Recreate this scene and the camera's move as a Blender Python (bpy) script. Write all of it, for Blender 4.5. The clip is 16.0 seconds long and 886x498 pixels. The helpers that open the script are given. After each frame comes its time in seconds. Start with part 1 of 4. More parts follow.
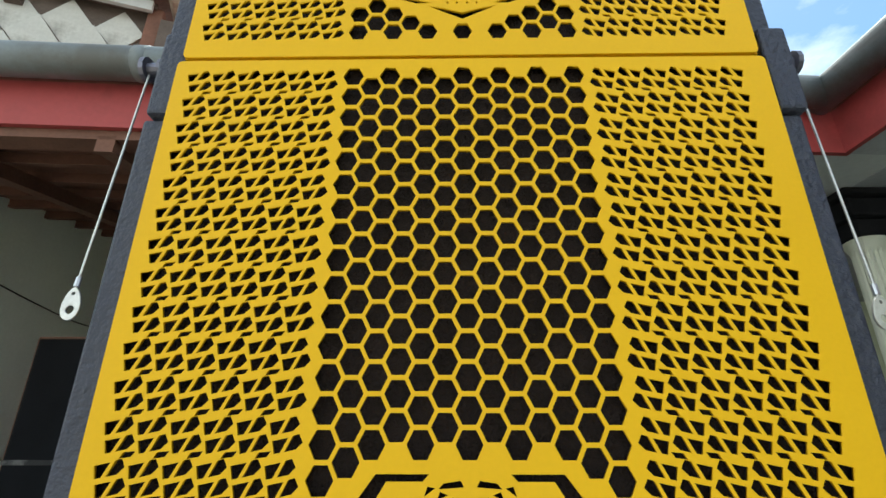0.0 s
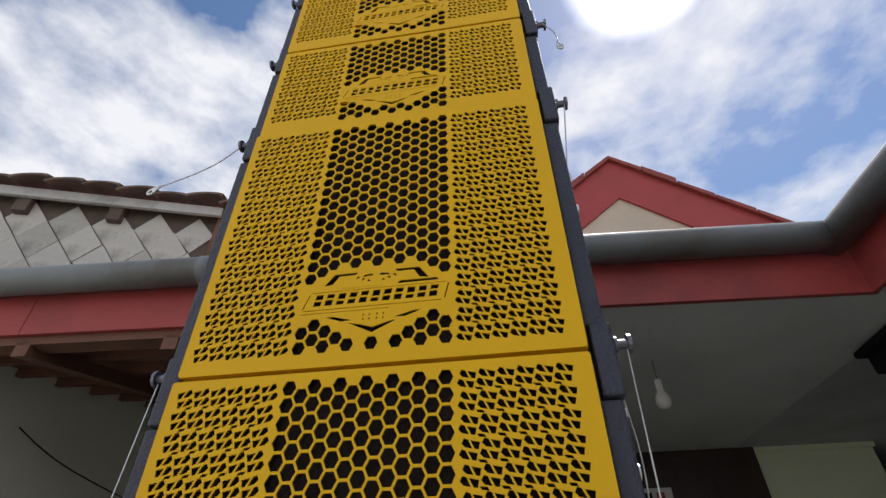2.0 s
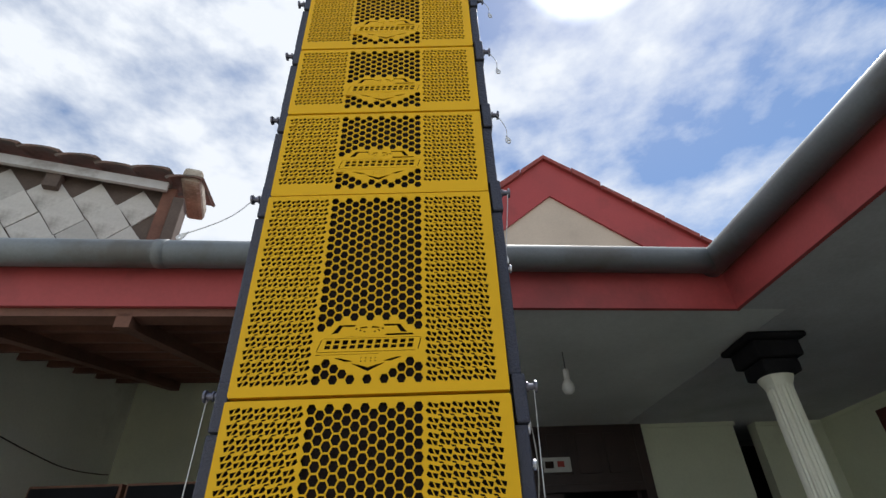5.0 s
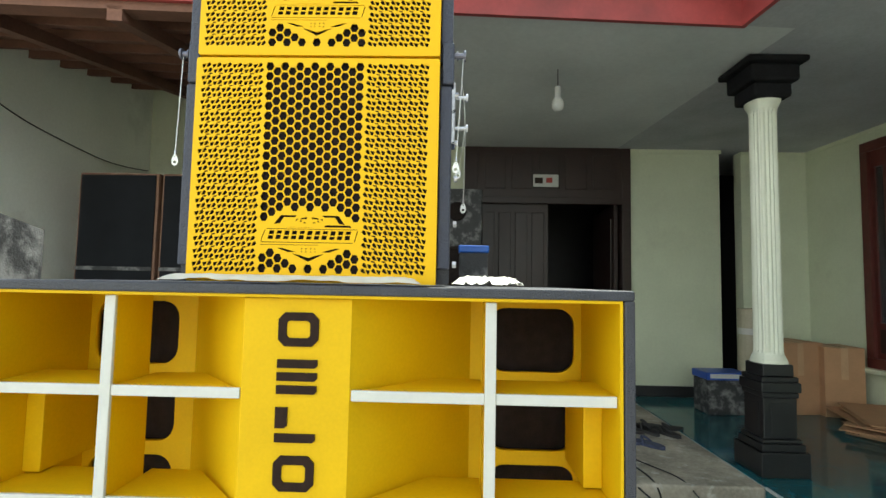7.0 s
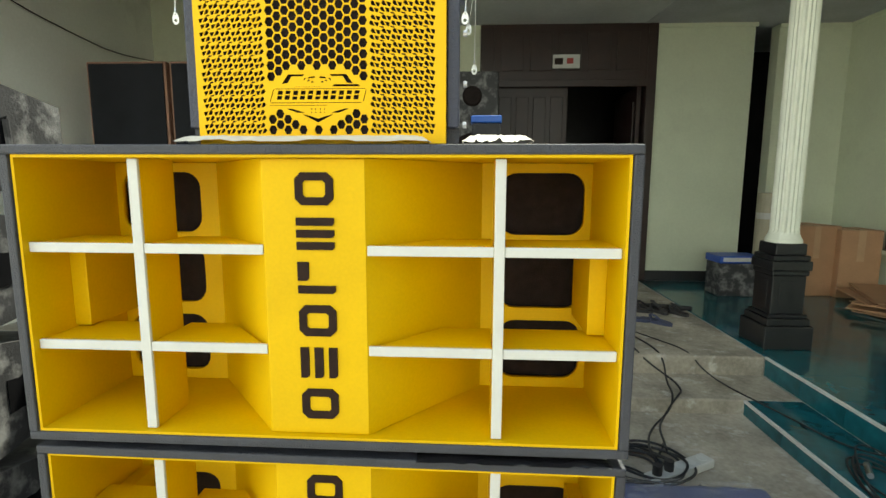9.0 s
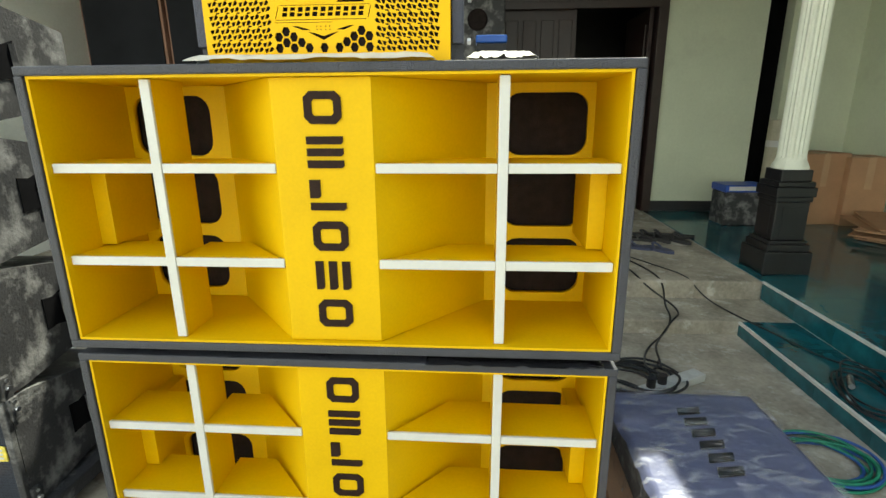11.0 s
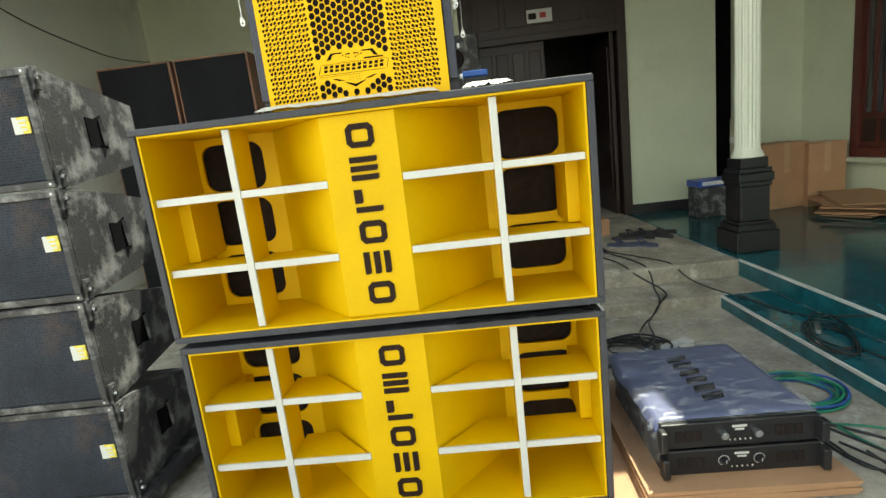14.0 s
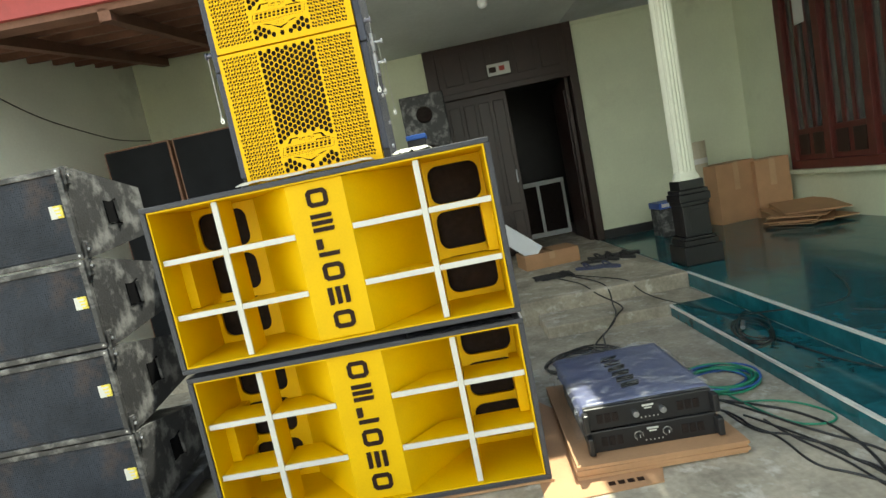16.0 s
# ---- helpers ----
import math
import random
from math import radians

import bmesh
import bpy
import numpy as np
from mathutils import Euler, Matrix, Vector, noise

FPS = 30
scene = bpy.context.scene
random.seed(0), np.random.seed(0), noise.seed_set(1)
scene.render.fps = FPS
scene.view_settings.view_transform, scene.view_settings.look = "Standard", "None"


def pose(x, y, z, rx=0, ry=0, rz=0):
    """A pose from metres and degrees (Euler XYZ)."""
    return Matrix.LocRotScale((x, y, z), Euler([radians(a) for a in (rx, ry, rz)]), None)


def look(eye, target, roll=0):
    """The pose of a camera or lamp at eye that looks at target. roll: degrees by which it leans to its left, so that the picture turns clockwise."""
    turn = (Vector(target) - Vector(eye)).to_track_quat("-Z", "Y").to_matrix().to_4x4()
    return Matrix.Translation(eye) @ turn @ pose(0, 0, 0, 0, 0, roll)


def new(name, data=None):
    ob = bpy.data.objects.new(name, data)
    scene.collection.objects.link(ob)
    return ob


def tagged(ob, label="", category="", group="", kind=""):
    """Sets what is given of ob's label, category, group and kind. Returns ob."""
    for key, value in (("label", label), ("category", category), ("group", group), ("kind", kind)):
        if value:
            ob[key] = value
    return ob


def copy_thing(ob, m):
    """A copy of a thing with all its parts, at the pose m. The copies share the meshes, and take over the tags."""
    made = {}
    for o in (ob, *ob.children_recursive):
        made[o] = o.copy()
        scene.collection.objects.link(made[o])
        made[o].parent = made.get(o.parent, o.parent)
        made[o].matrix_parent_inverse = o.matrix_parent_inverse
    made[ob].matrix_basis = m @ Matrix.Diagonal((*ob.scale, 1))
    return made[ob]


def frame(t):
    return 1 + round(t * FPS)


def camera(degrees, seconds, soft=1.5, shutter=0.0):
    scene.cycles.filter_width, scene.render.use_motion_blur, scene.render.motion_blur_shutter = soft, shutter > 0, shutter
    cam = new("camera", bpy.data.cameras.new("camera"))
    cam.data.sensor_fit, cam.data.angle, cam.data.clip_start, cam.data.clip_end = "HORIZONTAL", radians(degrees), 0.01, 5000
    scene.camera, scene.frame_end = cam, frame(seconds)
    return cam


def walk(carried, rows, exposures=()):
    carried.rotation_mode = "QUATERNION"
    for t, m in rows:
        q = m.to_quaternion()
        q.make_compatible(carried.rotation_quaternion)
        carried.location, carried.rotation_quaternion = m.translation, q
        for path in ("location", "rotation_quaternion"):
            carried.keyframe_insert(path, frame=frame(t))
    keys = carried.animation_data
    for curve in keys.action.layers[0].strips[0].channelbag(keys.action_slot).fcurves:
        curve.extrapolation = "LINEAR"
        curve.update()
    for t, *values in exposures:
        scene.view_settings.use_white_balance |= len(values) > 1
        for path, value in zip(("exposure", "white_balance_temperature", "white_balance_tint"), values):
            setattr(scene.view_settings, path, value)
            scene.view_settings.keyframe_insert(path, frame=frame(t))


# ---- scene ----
cam = camera(83.1, 16.0)
EXPOSURES = [(0.0, 0.52, 6200, -2), (0.7, 0.38, 6300, 0), (1.5, -0.12, 6450, 9), (2.2, -0.38, 6350, 13), (3.2, -0.84, 6000, 14), (5.0, -0.24, 6200, 9), (5.7, 0.43, 6250, 1), (6.3, 0.98, 6250, -3), (7.0, 1.06, 6500, -3), (9.0, 1.12, 7000, -4), (16.0, 1.17, 7000, -4)]
PATH = [
    (0, (-0.011, -0.326, 1.438), (-0.04, 1.53, 2.183), 0.1),
    (0.5, (0.007, -0.368, 1.462), (-0.024, 1.423, 2.352), -0.2),
    (1, (0.058, -0.411, 1.483), (-0.002, 1.326, 2.473), -0.6),
    (1.5, (0.12, -0.461, 1.496), (-0.015, 1.195, 2.609), -0.8),
    (2, (0.176, -0.524, 1.502), (-0.057, 1.042, 2.724), -0.7),
    (2.5, (0.218, -0.594, 1.511), (-0.078, 0.898, 2.809), -0.5),
    (3, (0.241, -0.66, 1.521), (-0.071, 0.743, 2.912), -0.7),
    (3.2, (0.246, -0.675, 1.521), (-0.069, 0.687, 2.952), -0.5),
    (5.3, (0.129, -0.892, 1.444), (0.191, 0.859, 2.408), -2.1),
    (5.5, (0.147, -0.897, 1.419), (0.214, 0.916, 2.261), -2.0),
    (6, (0.236, -0.937, 1.372), (0.291, 0.986, 1.918), -0.2),
    (6.5, (0.292, -0.983, 1.331), (0.29, 0.991, 1.655), 0.6),
    (7, (0.304, -0.996, 1.289), (0.252, 0.999, 1.426), 1.1),
    (7.5, (0.306, -0.995, 1.259), (0.229, 1.003, 1.242), 0.8),
    (8, (0.309, -0.993, 1.239), (0.219, 1.002, 1.13), 0.4),
    (8.5, (0.318, -0.993, 1.221), (0.221, 0.995, 1.022), 0.3),
    (9, (0.319, -1.017, 1.211), (0.204, 0.961, 0.938), 0.2),
    (9.5, (0.32, -1.025, 1.187), (0.183, 0.937, 0.826), 0.3),
    (10, (0.33, -1.024, 1.169), (0.186, 0.922, 0.73), -0.1),
    (10.2, (0.329, -1.02, 1.192), (0.195, 0.907, 0.676), -0.4),
    (12.3, (0.314, -1.26, 1.151), (0.179, 0.664, 0.626), -0.4),
    (12.5, (0.317, -1.284, 1.158), (0.185, 0.656, 0.692), -0.9),
    (13, (0.301, -1.359, 1.154), (0.173, 0.601, 0.779), -2.5),
    (13.5, (0.285, -1.415, 1.134), (0.158, 0.546, 0.762), -4.2),
    (14, (0.277, -1.444, 1.125), (0.162, 0.515, 0.739), -6.7),
    (14.5, (0.315, -1.482, 1.133), (0.204, 0.476, 0.739), -8.5),
    (15, (0.424, -1.56, 1.135), (0.324, 0.408, 0.791), -10.2),
    (15.5, (0.495, -1.669, 1.122), (0.377, 0.306, 0.833), -11.3),
    (16, (0.51, -1.832, 1.121), (0.403, 0.153, 0.898), -11.6),
]
walk(cam, [(t, look(eye, target, roll)) for t, eye, target, roll in PATH], EXPOSURES)

# ---- world and sun ----
SUN_DIR = Vector((0.261, 0.407, 0.875)).normalized()      # towards the sun
world = bpy.data.worlds.new("sky")
scene.world = world
world.use_nodes = True
wn, wl = world.node_tree.nodes, world.node_tree.links
wn.clear()
w_out = wn.new("ShaderNodeOutputWorld")
w_bg = wn.new("ShaderNodeBackground")
w_sky = wn.new("ShaderNodeTexSky")
w_sky.sky_type = "NISHITA"
w_sky.sun_disc = False
w_sky.dust_density = 0.25
w_sky.sun_elevation = math.asin(SUN_DIR.z)
w_sky.sun_rotation = math.atan2(SUN_DIR.x, SUN_DIR.y)
w_bg.inputs["Strength"].default_value = 0.15
w_co = wn.new("ShaderNodeTexCoord")
w_map = wn.new("ShaderNodeMapping")
w_map.inputs["Scale"].default_value = (1.0, 1.0, 1.9)
w_no = wn.new("ShaderNodeTexNoise")
w_no.inputs["Scale"].default_value = 2.3
w_no.inputs["Detail"].default_value = 9
w_no.inputs["Roughness"].default_value = 0.56
w_ra = wn.new("ShaderNodeValToRGB")
w_ra.color_ramp.elements[0].position, w_ra.color_ramp.elements[1].position = 0.45, 0.60
w_hs = wn.new("ShaderNodeHueSaturation")
w_hs.inputs["Saturation"].default_value = 1.1
w_mix = wn.new("ShaderNodeMix")
w_mix.data_type = "RGBA"
w_mix.inputs["B"].default_value = (7.4, 7.5, 7.7, 1)
wl.new(w_co.outputs["Generated"], w_map.inputs["Vector"])
wl.new(w_map.outputs["Vector"], w_no.inputs["Vector"])
# clouds gather towards the horizon
w_sep = wn.new("ShaderNodeSeparateXYZ")
w_low = wn.new("ShaderNodeMath")
w_low.operation = "MULTIPLY_ADD"
w_low.inputs[1].default_value, w_low.inputs[2].default_value = -0.36, 0.30
w_sum = wn.new("ShaderNodeMath")
wl.new(w_co.outputs["Generated"], w_sep.inputs["Vector"])
wl.new(w_sep.outputs["Z"], w_low.inputs[0])
wl.new(w_no.outputs["Fac"], w_sum.inputs[0])
wl.new(w_low.outputs[0], w_sum.inputs[1])
wl.new(w_sum.outputs[0], w_ra.inputs["Fac"])
wl.new(w_ra.outputs["Color"], w_mix.inputs["Factor"])
wl.new(w_sky.outputs["Color"], w_hs.inputs["Color"])
wl.new(w_hs.outputs["Color"], w_mix.inputs["A"])
w_dot = wn.new("ShaderNodeVectorMath")
w_dot.operation = "DOT_PRODUCT"
w_dot.inputs[1].default_value = SUN_DIR
w_nrm = wn.new("ShaderNodeVectorMath")
w_nrm.operation = "NORMALIZE"
w_au = wn.new("ShaderNodeMapRange")
w_au.interpolation_type = "SMOOTHSTEP"
w_au.inputs["From Min"].default_value, w_au.inputs["From Max"].default_value = math.cos(radians(7.5)), math.cos(radians(3.8))
w_au.inputs["To Max"].default_value = 9.0
w_add = wn.new("ShaderNodeMix")
w_add.data_type, w_add.blend_type = "RGBA", "ADD"
w_add.inputs["Factor"].default_value = 1.0
wl.new(w_co.outputs["Generated"], w_nrm.inputs[0])
wl.new(w_nrm.outputs["Vector"], w_dot.inputs[0])
wl.new(w_dot.outputs["Value"], w_au.inputs["Value"])
wl.new(w_mix.outputs["Result"], w_add.inputs["A"])
wl.new(w_au.outputs["Result"], w_add.inputs["B"])
wl.new(w_add.outputs["Result"], w_bg.inputs["Color"])
wl.new(w_bg.outputs["Background"], w_out.inputs["Surface"])

sun = new("sun", bpy.data.lights.new("sun", "SUN"))
sun.data.energy, sun.data.angle, sun.data.color = 4.8, radians(0.53), (1.0, 0.95, 0.87)
sun.matrix_world = look(SUN_DIR * 20, (0, 0, 0))


# ---- materials ----
def mat(name, colour, rough=0.6, metal=0.0, vary=0.12, scale=6.0, fine=60.0, bump=0.15, spec=0.5, dirt=None, dirt_at=0.62, coat=0.0, dirt_scale=0.6):
    """A surface with mottling at two scales, fine relief and, where given, stains of another colour."""
    m = bpy.data.materials.new(name)
    m.use_nodes = True
    n, l = m.node_tree.nodes, m.node_tree.links
    b = n["Principled BSDF"]
    co = n.new("ShaderNodeTexCoord")
    big, small = n.new("ShaderNodeTexNoise"), n.new("ShaderNodeTexNoise")
    big.inputs["Scale"].default_value, small.inputs["Scale"].default_value = scale, fine
    big.inputs["Detail"].default_value, small.inputs["Detail"].default_value = 5, 4
    for t in (big, small):
        l.new(co.outputs["Object"], t.inputs["Vector"])
    add = n.new("ShaderNodeMath")
    add.operation = "MULTIPLY_ADD"
    l.new(small.outputs["Fac"], add.inputs[0])
    add.inputs[1].default_value = 0.45
    l.new(big.outputs["Fac"], add.inputs[2])
    ramp = n.new("ShaderNodeMapRange")
    ramp.inputs["From Min"].default_value, ramp.inputs["From Max"].default_value = 0.45, 1.0
    ramp.inputs["To Min"].default_value, ramp.inputs["To Max"].default_value = 1 - vary, 1 + vary
    l.new(add.outputs[0], ramp.inputs["Value"])
    mul = n.new("ShaderNodeVectorMath")
    mul.operation = "SCALE"
    mul.inputs[0].default_value = colour
    l.new(ramp.outputs["Result"], mul.inputs["Scale"])
    colour_out = mul.outputs["Vector"]
    if dirt:
        st = n.new("ShaderNodeTexNoise")
        st.inputs["Scale"].default_value, st.inputs["Detail"].default_value, st.inputs["Roughness"].default_value = scale * dirt_scale, 8, 0.65
        l.new(co.outputs["Object"], st.inputs["Vector"])
        r2 = n.new("ShaderNodeMapRange")
        r2.inputs["From Min"].default_value, r2.inputs["From Max"].default_value = dirt_at - 0.08, dirt_at + 0.08
        l.new(st.outputs["Fac"], r2.inputs["Value"])
        mx = n.new("ShaderNodeMix")
        mx.data_type = "RGBA"
        mx.inputs["B"].default_value = (*dirt, 1)
        l.new(r2.outputs["Result"], mx.inputs["Factor"])
        l.new(colour_out, mx.inputs["A"])
        colour_out = mx.outputs["Result"]
    l.new(colour_out, b.inputs["Base Color"])
    rr = n.new("ShaderNodeMapRange")
    rr.inputs["To Min"].default_value, rr.inputs["To Max"].default_value = max(0.02, rough - 0.1), min(1, rough + 0.1)
    l.new(big.outputs["Fac"], rr.inputs["Value"])
    l.new(rr.outputs["Result"], b.inputs["Roughness"])
    b.inputs["Metallic"].default_value = metal
    b.inputs["Specular IOR Level"].default_value = spec
    b.inputs["Coat Weight"].default_value = coat
    if bump:
        bp = n.new("ShaderNodeBump")
        bp.inputs["Strength"].default_value, bp.inputs["Distance"].default_value = bump, 0.004
        l.new(small.outputs["Fac"], bp.inputs["Height"])
        l.new(bp.outputs["Normal"], b.inputs["Normal"])
    return m


YELLOW = mat("yellow_paint", (0.70, 0.438, 0.006), 0.55, vary=0.09, scale=4, fine=140, bump=0.06, spec=0.2)
YELLOW_GRILLE = mat("yellow_powder_coat", (0.79, 0.462, 0.006), 0.5, vary=0.05, scale=5, fine=300, bump=0.05, spec=0.22)
WHITE_EDGE = mat("white_paint", (0.58, 0.59, 0.57), 0.5, vary=0.06, scale=9, fine=120, bump=0.05)
SHELL = mat("textured_dark_coating", (0.045, 0.048, 0.062), 0.55, vary=0.25, scale=14, fine=260, bump=0.9)
CHEEK = mat("navy_rail_coating", (0.035, 0.040, 0.065), 0.5, vary=0.2, scale=9, fine=200, bump=0.8)
FOAM = mat("black_foam", (0.022, 0.016, 0.015), 0.9, vary=0.4, scale=40, fine=420, bump=1.0, spec=0.2)
LETTER = mat("dark_brown_vinyl", (0.022, 0.011, 0.008), 0.6, spec=0.15, vary=0.4, scale=30, fine=220, bump=0.4)
STEEL = mat("zinc_steel", (0.55, 0.56, 0.60), 0.3, 1.0, vary=0.15, scale=20, fine=150)
DARK_STEEL = mat("dark_zinc_steel", (0.16, 0.16, 0.20), 0.38, 0.8, vary=0.2, scale=20, fine=150)
MATTE_BLACK = mat("matte_black_paint", (0.016, 0.016, 0.018), 0.9, vary=0.3, scale=7, fine=70, spec=0.1)
CABLE_WIRE = mat("galvanised_wire", (0.62, 0.62, 0.60), 0.4, 0.8, vary=0.2, scale=60, fine=400)
WALL = mat("pale_green_wall_paint", (0.62, 0.66, 0.50), 0.75, vary=0.08, scale=1.6, fine=40, bump=0.1, dirt=(0.50, 0.52, 0.40), dirt_at=0.66)
# black paint on the skirting; on the room walls it stands in for shade
WALL_DARK = mat("skirting_black_and_room_shade", (0.02, 0.02, 0.022), 0.5, vary=0.3)
FASCIA = mat("red_fascia_paint", (0.36, 0.055, 0.055), 0.6, vary=0.15, scale=2, fine=50, bump=0.15, dirt=(0.22, 0.04, 0.04), dirt_at=0.62)
GUTTER = mat("grey_gutter", (0.18, 0.205, 0.215), 0.5, vary=0.2, scale=3, fine=60, bump=0.1, dirt=(0.12, 0.12, 0.11), dirt_at=0.6)
CEILING = mat("grey_ceiling_board", (0.64, 0.66, 0.66), 0.85, vary=0.12, scale=1.5, fine=30)
WOOD_DARK = mat("dark_stained_wood", (0.026, 0.012, 0.010), 0.4, vary=0.35, scale=5, fine=60, bump=0.2)
CONCRETE = mat("worn_concrete", (0.36, 0.325, 0.265), 0.88, spec=0.25, vary=0.45, scale=4.0, fine=45, bump=0.5, dirt=(0.62, 0.60, 0.55), dirt_at=0.63, dirt_scale=2.2)
TILE = mat("teal_glazed_tile", (0.012, 0.098, 0.122), 0.12, vary=0.5, scale=5, fine=25, bump=0.02, spec=0.6)
GROUT = mat("white_tile_edge", (0.6, 0.62, 0.6), 0.6, vary=0.15, scale=12)
PILLAR = mat("cream_pillar_paint", (0.74, 0.76, 0.64), 0.6, vary=0.06, scale=6, fine=80, bump=0.1)
BLACK_PAINT = mat("black_pedestal_paint", (0.014, 0.014, 0.016), 0.35, vary=0.3, scale=7, fine=70)
OLD_BLACK = mat("scuffed_black_cabinet", (0.034, 0.034, 0.037), 0.6, vary=0.3, scale=17, fine=120, bump=0.5, dirt=(0.21, 0.21, 0.21), dirt_at=0.565)
MESH_BLACK = mat("dusty_speaker_grille", (0.022, 0.026, 0.036), 0.7, vary=0.5, scale=5, fine=320, bump=0.8, spec=0.18, dirt=(0.060, 0.044, 0.040), dirt_at=0.57)
mt = MESH_BLACK.node_tree
vo, vr, vs = mt.nodes.new("ShaderNodeTexVoronoi"), mt.nodes.new("ShaderNodeMapRange"), mt.nodes.new("ShaderNodeVectorMath")
vo.inputs["Scale"].default_value, vo.inputs["Randomness"].default_value = 110, 0.15
vr.inputs["From Min"].default_value, vr.inputs["From Max"].default_value = 0.25, 0.42
vr.inputs["To Min"].default_value, vr.inputs["To Max"].default_value = 0.25, 1.5
vs.operation = "SCALE"
mt.links.new([n for n in mt.nodes if n.type == "TEX_COORD"][0].outputs["Object"], vo.inputs["Vector"])
mt.links.new(vo.outputs["Distance"], vr.inputs["Value"])
mt.links.new(mt.nodes["Principled BSDF"].inputs["Base Color"].links[0].from_socket, vs.inputs[0])
mt.links.new(vr.outputs["Result"], vs.inputs["Scale"])
mt.links.new(vs.outputs["Vector"], mt.nodes["Principled BSDF"].inputs["Base Color"])
CARD = mat("brown_cardboard", (0.42, 0.24, 0.13), 0.8, vary=0.12, scale=5, fine=90, bump=0.15)


# ---- builders ----
def part(name, bm, material, parent=None, label="", smooth=False):
    """Links a bmesh (or a mesh) as one object under a thing or a part."""
    if isinstance(bm, bpy.types.Mesh):
        me = bm
    else:
        me = bpy.data.meshes.new(name)
        bm.to_mesh(me)
        bm.free()
    if material and not me.materials:
        me.materials.append(material)
    if smooth:
        for p in me.polygons:
            p.use_smooth = True
    ob = new(name, me)
    if parent:
        ob.parent = parent
    if label:
        tagged(ob, label)
    return ob


def thing(name, label, category, at=(0, 0, 0), turn=0, group="", kind=""):
    e = new(name)
    e.empty_display_size = 0.05
    e.matrix_world = pose(*at, 0, 0, turn)
    return tagged(e, label, category, group, kind)


def box(x0, x1, y0, y1, z0, z1, bevel=0.0, bm=None):
    bm = bm or bmesh.new()
    m = Matrix.Translation(((x0 + x1) / 2, (y0 + y1) / 2, (z0 + z1) / 2)) @ Matrix.Diagonal((x1 - x0, y1 - y0, z1 - z0, 1))
    r = bmesh.ops.create_cube(bm, size=1, matrix=m)
    if bevel:
        es = list({e for v in r["verts"] for e in v.link_edges})
        bmesh.ops.bevel(bm, geom=es, offset=bevel, segments=2, affect="EDGES", profile=0.5)
    return bm


def prism(points, axis, a, b, bm=None):
    """A straight prism over a flat outline; axis is the one that it runs along, the outline lies in the other two."""
    bm = bm or bmesh.new()
    def put(p, q):
        return {"x": (q, p[0], p[1]), "y": (p[0], q, p[1]), "z": (p[0], p[1], q)}[axis]
    lo = [bm.verts.new(put(p, a)) for p in points]
    hi = [bm.verts.new(put(p, b)) for p in points]
    bm.faces.new(lo)
    bm.faces.new(hi)
    k = len(points)
    for i in range(k):
        bm.faces.new((lo[i], lo[(i + 1) % k], hi[(i + 1) % k], hi[i]))
    bmesh.ops.recalc_face_normals(bm, faces=bm.faces[:])
    return bm


def rod(a, b, r, seg=10, bm=None, r2=None):
    bm = bm or bmesh.new()
    a, b = Vector(a), Vector(b)
    m = Matrix.Translation((a + b) / 2) @ (b - a).to_track_quat("Z", "Y").to_matrix().to_4x4()
    bmesh.ops.create_cone(bm, cap_ends=True, segments=seg, radius1=r, radius2=r if r2 is None else r2, depth=(b - a).length, matrix=m)
    return bm


def tube(name, points, r, material, parent=None, closed=False, label=""):
    """A bent wire or cable through points."""
    cu = bpy.data.curves.new(name, "CURVE")
    cu.dimensions, cu.bevel_depth, cu.bevel_resolution, cu.resolution_u = "3D", r, 2, 6
    sp = cu.splines.new("NURBS")
    sp.points.add(len(points) - 1)
    for q, p in zip(sp.points, points):
        q.co = (*p, 1)
    sp.use_endpoint_u, sp.order_u, sp.use_cyclic_u = not closed, 3, closed
    tmp = bpy.data.objects.new(name, cu)
    me = bpy.data.meshes.new_from_object(tmp)
    bpy.data.objects.remove(tmp)
    return part(name, me, material, parent, label, smooth=True)


def sheet(name, outline, holes, thick):
    """A flat plate in x and z with real holes, standing upright: its face is at y = 0, its back at y = thick."""
    cu = bpy.data.curves.new(name, "CURVE")
    cu.dimensions, cu.fill_mode, cu.extrude = "2D", "BOTH", thick / 2
    for loop in [outline] + holes:
        sp = cu.splines.new("POLY")
        sp.points.add(len(loop) - 1)
        for q, p in zip(sp.points, loop):
            q.co = (p[0], p[1], 0, 1)
        sp.use_cyclic_u = True
    tmp = bpy.data.objects.new(name, cu)
    me = bpy.data.meshes.new_from_object(tmp)
    bpy.data.objects.remove(tmp)
    me.transform(Matrix.Translation((0, thick / 2, 0)) @ Matrix.Rotation(radians(90), 4, "X"))
    bm = bmesh.new()
    bm.from_mesh(me)
    bmesh.ops.remove_doubles(bm, verts=bm.verts[:], dist=2e-5)
    bmesh.ops.recalc_face_normals(bm, faces=bm.faces[:])
    bm.to_mesh(me)
    bm.free()
    return me


def ngon(x, z, r, n=6, start=0.0):
    return [(x + r * math.cos(start + 2 * math.pi * i / n), z + r * math.sin(start + 2 * math.pi * i / n)) for i in range(n)]


def rounded(x0, x1, z0, z1, r, n=5):
    pts = []
    for cx, cz, a in ((x1 - r, z1 - r, 0), (x0 + r, z1 - r, 90), (x0 + r, z0 + r, 180), (x1 - r, z0 + r, 270)):
        for i in range(n + 1):
            t = radians(a + 90 * i / n)
            pts.append((cx + r * math.cos(t), cz + r * math.sin(t)))
    return pts


